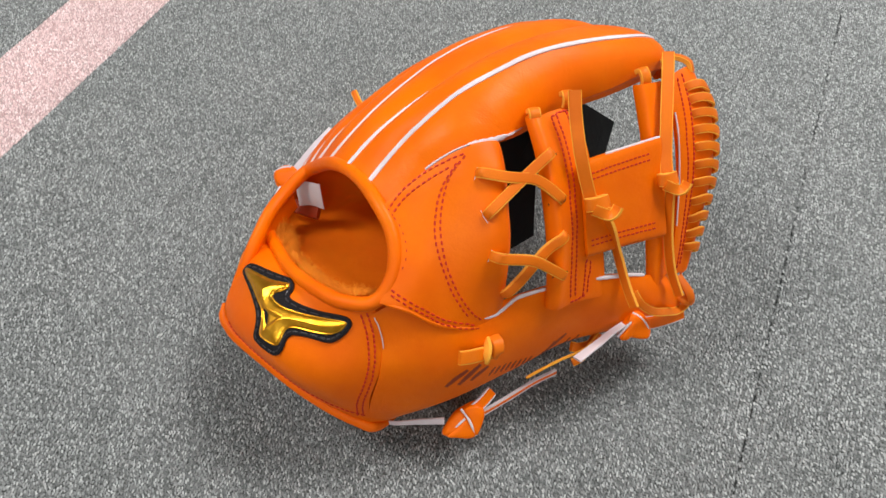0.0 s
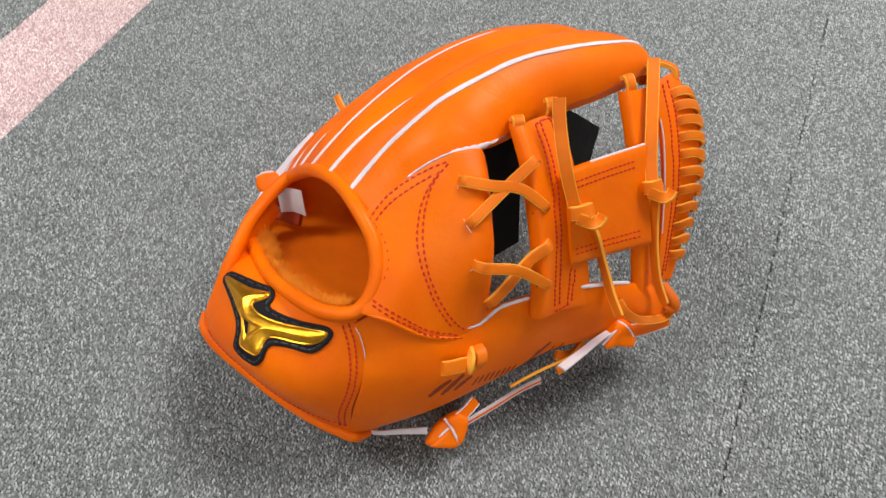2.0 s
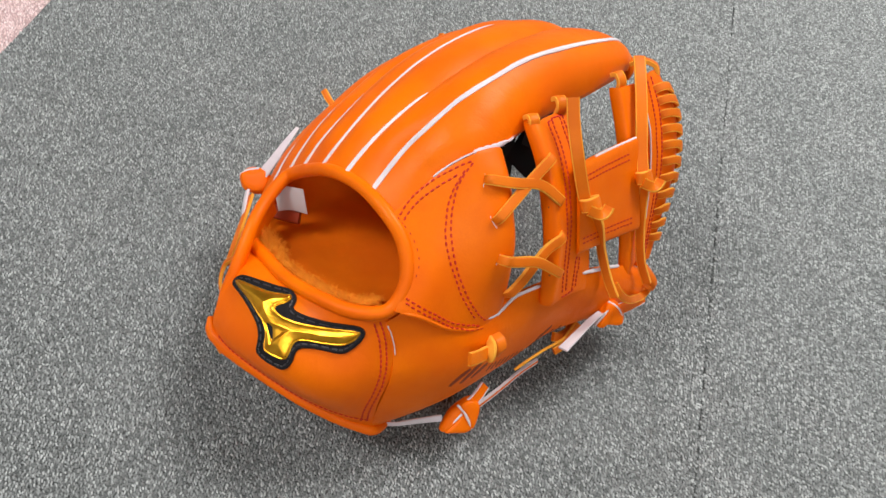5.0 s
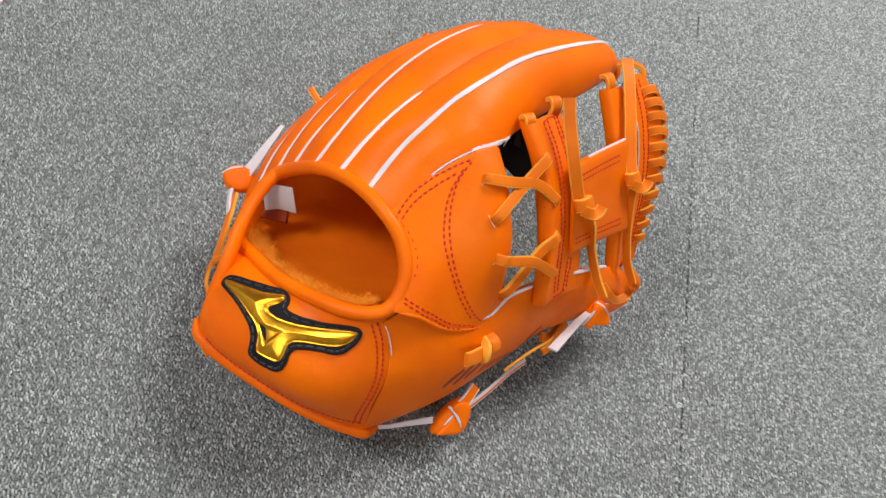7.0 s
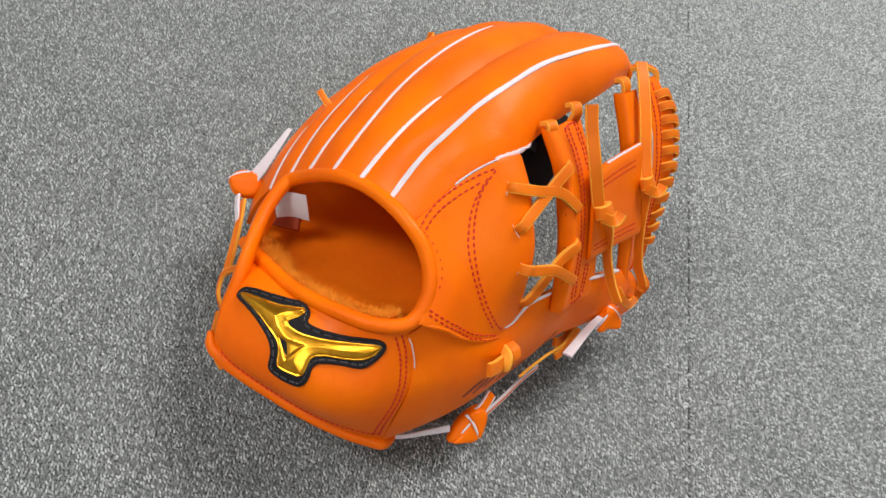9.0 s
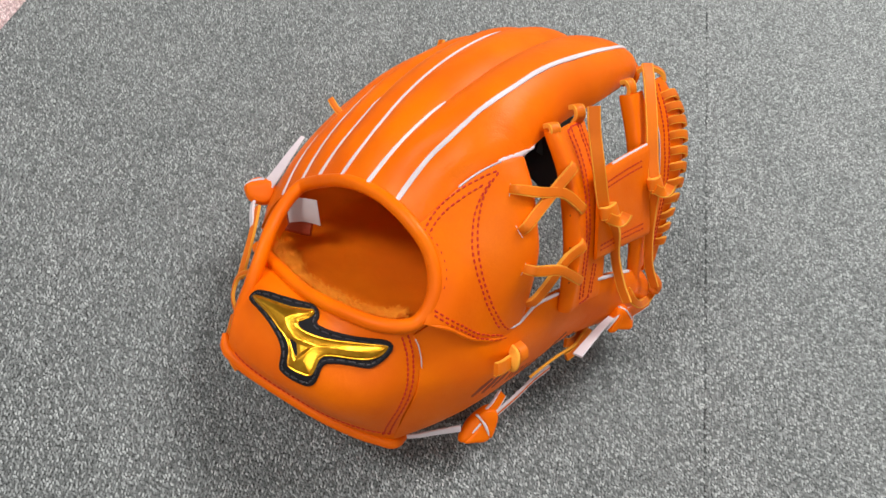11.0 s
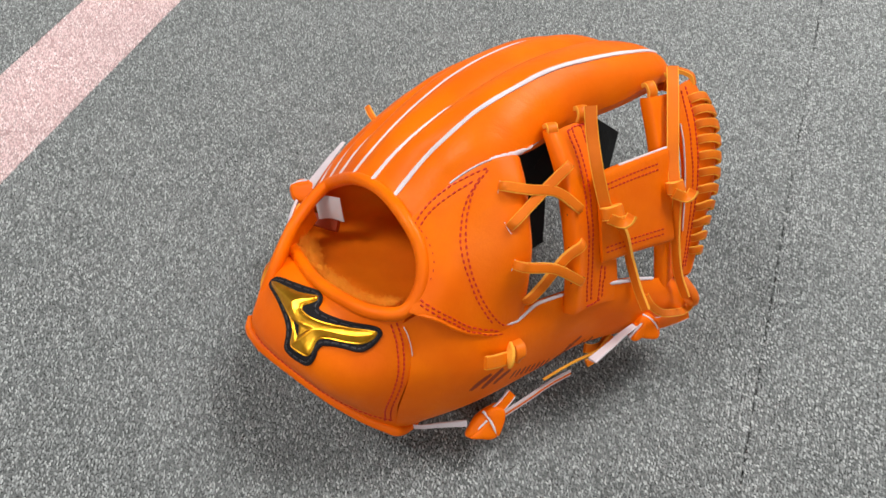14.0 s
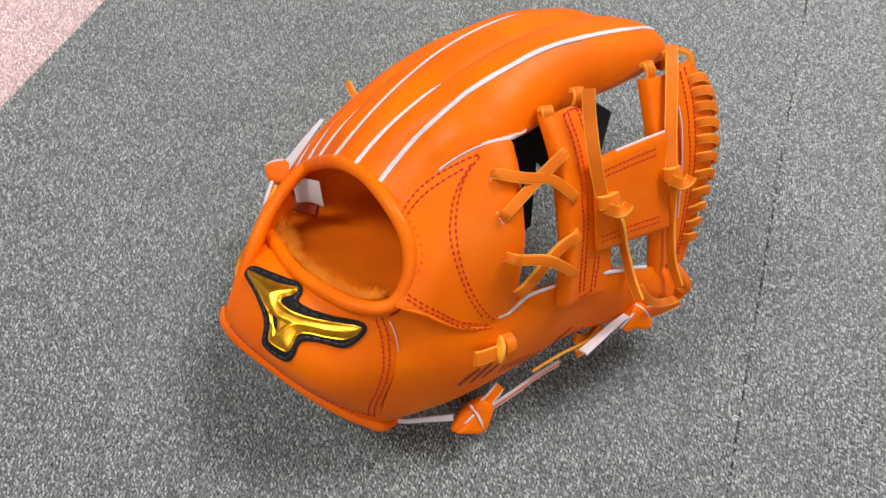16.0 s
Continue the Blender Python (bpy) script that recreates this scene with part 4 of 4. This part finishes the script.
# stamped mark on the thumb: plain slanted strokes
STROKES = [
    (3.4, [(50.2, 227.2, 68.6), (57.3, 230.3, 74.8), (62.8, 232.9, 77.8)]),
    (3.6, [(57.6, 229.2, 66.7), (63.0, 231.7, 71.9), (70.5, 236.1, 78.1)]),
    (3.2, [(65.3, 232.0, 66.2), (69.3, 234.0, 69.7), (75.5, 237.4, 73.3)]),
    (3.2, [(108.5, 253.0, 55.0), (114.8, 256.3, 58.5), (119.2, 257.9, 64.7)]),
    (3.0, [(115.5, 256.0, 58.5), (121.0, 259.0, 63.5), (126.3, 261.5, 67.6)]),
]
for k in range(8):
    x, z = 78.5 + 3.4 * k, 66.0 - 1.1 * k
    STROKES.append((1.7, [(x - 1.6, 237.2 + 1.62 * k, z - 3.2), (x, 238.2 + 1.62 * k, z), (x + 1.6, 239.2 + 1.62 * k, z + 3.2)]))
for x in (128.5, 133.5):
    STROKES.append((1.7, [(x - 1.6, x + 133.6, 54.5), (x, x + 133.4, 57.5), (x + 1.6, x + 133.2, 60.5)]))
for w, q in STROKES:
    p, n = snap(THUMB, even(q, 14))
    fade = 0.55 + 0.45 * np.sin(np.linspace(0.25, 2.9, 14))
    part("stamp_stroke", *sweep(p + n * 0.05, n, [(-w / 2, -0.4), (w / 2, -0.4), (w / 2, 0.06), (-w / 2, 0.06)], False, fade), STAMP, glove, "dark red-brown stamped stroke")

# badge on the heel
BADGE = [(-47.3, 4.5), (-48.5, 7.5), (-45.5, 11.5), (-38.5, 13.0), (-29, 13.8), (-18.2, 15), (-10.9, 16.2), (-5.2, 14.8), (-2.0, 11), (-1.8, 7.6), (5, 6.9), (14.4, 8), (26, 10.7), (35.5, 13.8), (40.5, 14.2), (42.4, 11.5), (41.5, 7.5), (39.2, 2.8), (36, -1.9), (31.5, -4.2), (24, -5.7), (16, -8.3), (12.2, -10.4), (11.1, -14), (11.4, -19.3), (9, -23.7), (5, -25.1), (-2.5, -24.9), (-9.5, -23.6), (-12.1, -20.8), (-12.3, -16.5), (-15, -10.6), (-21, -5.9), (-31, -0.6), (-40, 2.6)]
B0, B1, B2 = np.array((-38.7, 262.9, 99.0)), np.array((0.7306, -0.6467, 0.2191)), np.array((0.475, 0.7119, 0.5172))
fine = curve(np.swapaxes(curve(np.swapaxes(HEEL, 0, 1), 200), 0, 1), 240)
fine_n = normals(fine).reshape(-1, 3)
fine = fine.reshape(-1, 3)
flat = np.stack([(fine - B0) @ B1, (fine - B0) @ B2], 1)


def on_heel(points, h):
    """Badge coordinates laid on the heel at a height above it."""
    out = []
    for (x, y), k in zip(points, np.broadcast_to(h, len(points))):
        d = (flat[:, 0] - x) ** 2 + (flat[:, 1] - y) ** 2
        i = np.argpartition(d, 4)[:4]
        w = 1 / (d[i] + 1e-4)
        w = (w / w.sum())[:, None]
        n = (fine_n[i] * w).sum(0)
        out.append((fine[i] * w).sum(0) + n / np.linalg.norm(n) * k + 0 * n)
    return np.array(out)


def outline(points, n):
    return closed([(x, y, 0) for x, y in points], n)[:, :2]


def inset(loop, d):
    """A closed outline moved inwards."""
    t = np.roll(loop, -1, 0) - np.roll(loop, 1, 0)
    t = t / np.linalg.norm(t, axis=1, keepdims=True)
    area = 0.5 * (loop[:, 0] * np.roll(loop[:, 1], -1) - np.roll(loop[:, 0], -1) * loop[:, 1]).sum()
    n = np.stack([-t[:, 1], t[:, 0]], 1) * (1 if area > 0 else -1)
    q = loop + n * d
    for _ in range(3):
        q = (np.roll(q, 1, 0) + 2 * q + np.roll(q, -1, 0)) / 4
    return q


def within(pt, loop):
    x, y = pt
    a, b = loop, np.roll(loop, -1, 0)
    c = ((a[:, 1] > y) != (b[:, 1] > y)) & (x < (b[:, 0] - a[:, 0]) * (y - a[:, 1]) / (b[:, 1] - a[:, 1] + 1e-12) + a[:, 0])
    return c.sum() % 2 == 1


def clearance(pt, loop):
    return np.sqrt(((loop - np.array(pt)) ** 2).sum(1)).min()


badge = new("badge")
badge.parent = glove
badge.location = Vector(B0 * MM) - glove.location
bpy.context.view_layer.update()
tagged(badge, "padded gold foil badge with a black stitched border")
SHAPE = outline(BADGE, 150)


def filled(name, loop, height, mat, label, step=0.9):
    """A padded fill of an outline, higher in the middle."""
    lo, hi = loop.min(0), loop.max(0)
    xs, ys = np.arange(lo[0], hi[0], step), np.arange(lo[1], hi[1], step)
    keep, pts = {}, []
    for i, x in enumerate(xs):
        for j, y in enumerate(ys):
            if within((x, y), loop):
                keep[i, j] = len(pts)
                pts.append((x, y))
    dense = np.concatenate([loop + (np.roll(loop, -1, 0) - loop) * k / 5 for k in range(5)])
    h = [height(clearance(p, dense), p) for p in pts]
    verts = on_heel(pts, h)
    faces = [[keep[i, j], keep[i + 1, j], keep[i + 1, j + 1], keep[i, j + 1]] for i, j in keep if (i + 1, j) in keep and (i + 1, j + 1) in keep and (i, j + 1) in keep]
    return part(name, verts, faces, mat, badge, label)


TRI = np.array([(-12.9, -4.5), (4.5, -3.4), (-2.6, -15.0)])
TRI_IN = TRI.mean(0) + (TRI - TRI.mean(0)) * 0.78


def foil(c, p):
    k = min(c, 6.5) / 6.5
    h = 1.3 + 1.0 * math.sqrt(max(0, 1 - (1 - min(1, 3 * k)) ** 2)) + 2.1 * k
    if within(p, TRI):
        h -= min(1.6, 0.9 * clearance(p, np.concatenate([TRI[a] + (TRI[(a + 1) % 3] - TRI[a]) * np.linspace(0, 1, 20)[:, None] for a in range(3)])))
    return h


filled("border", inset(SHAPE, 0.6), lambda c, p: 1.3, BLACK, "black felt border")
path = on_heel(inset(SHAPE, 1.0), 0.7)
part("border_edge", *sweep(path, path - HEART, ring(1.25, 8), True), BLACK, badge)
FOIL = [(-44.2, 6.8), (-42.6, 8.5), (-32.4, 9.0), (-20.3, 9.7), (-11.0, 11.8), (-6.9, 12.9), (-5.8, 10.8), (-7.8, 8.0), (-11.1, 4.5), (-9.1, 2.1), (-2.5, 1.0), (6.9, 1.9), (18.6, 5.0), (29.9, 8.7), (38.6, 11.6), (39.5, 10.6), (37.2, 5.8), (32.5, 1.5), (24.4, -1.7), (14.7, -4.4), (9.5, -7.0), (8.2, -10.6), (8.1, -15.4), (6.8, -18.6), (1.3, -19.3), (-5.2, -18.8), (-7.2, -16.1), (-8.7, -10.8), (-12.5, -6.2), (-19.2, -2.6), (-29.8, 2.3)]
INNER_SHAPE = outline(FOIL, 170)
filled("foil", INNER_SHAPE, foil, GOLD, "gold metallic foil", 0.5)
path = on_heel(INNER_SHAPE, 1.55)
part("foil_edge", *sweep(path, path - HEART, ring(0.55, 6), True), GOLD, badge)
path = on_heel(inset(SHAPE, 2.0), 1.45)
both = bundle()
for k in range(0, 149, 3):
    add(both, *sweep(path[[k, (k + 1) % 150, (k + 2) % 150]] * 1.0, path[k] - HEART, ring(0.5, 5)))
part("stitching", *both, BLACK_THREAD, badge, "black thread")
part("foil_notch", on_heel([tuple(q) for q in TRI_IN], 2.55), [[0, 1, 2]], BLACK, badge, "dark three-cornered notch")

# card hanging inside the pocket
card = new("swing_tag")
card.location = (0.13, 0.365, 0.12)
bpy.context.view_layer.update()
tagged(card, "black folded card swing tag hanging inside the glove's pocket, lengthened to stand for shade", "tag")
CARD_A = loft([[(171, 396, 115), (146, 386, 140), (121, 376, 163)], [(160, 368, 98), (134, 358, 122), (108, 348, 146)]], 8, 8)
v, f = sheet(CARD_A, 0.6)
part("front_cover", v, f, CARD, card, "", False)
# Back cover; its lower half is a black sheet standing for shaded carpet.
CARD_B_SHADE = loft([[(112, 378, 158), (98, 370, 148), (86, 362, 138)], [(118, 350, 52), (104, 344, 47), (90, 338, 44)]], 8, 8)
v, f = sheet(CARD_B_SHADE, 0.6)
part("back_cover_and_shade", v, f, CARD, card, "", False)
CARD_C = loft([[(118, 364, 160), (142, 354, 136)], [(100, 347, 134), (125, 337, 112)]], 8, 8)
v, f = sheet(CARD_C, 0.6)
part("flap", v, f, CARD, card, "", False)
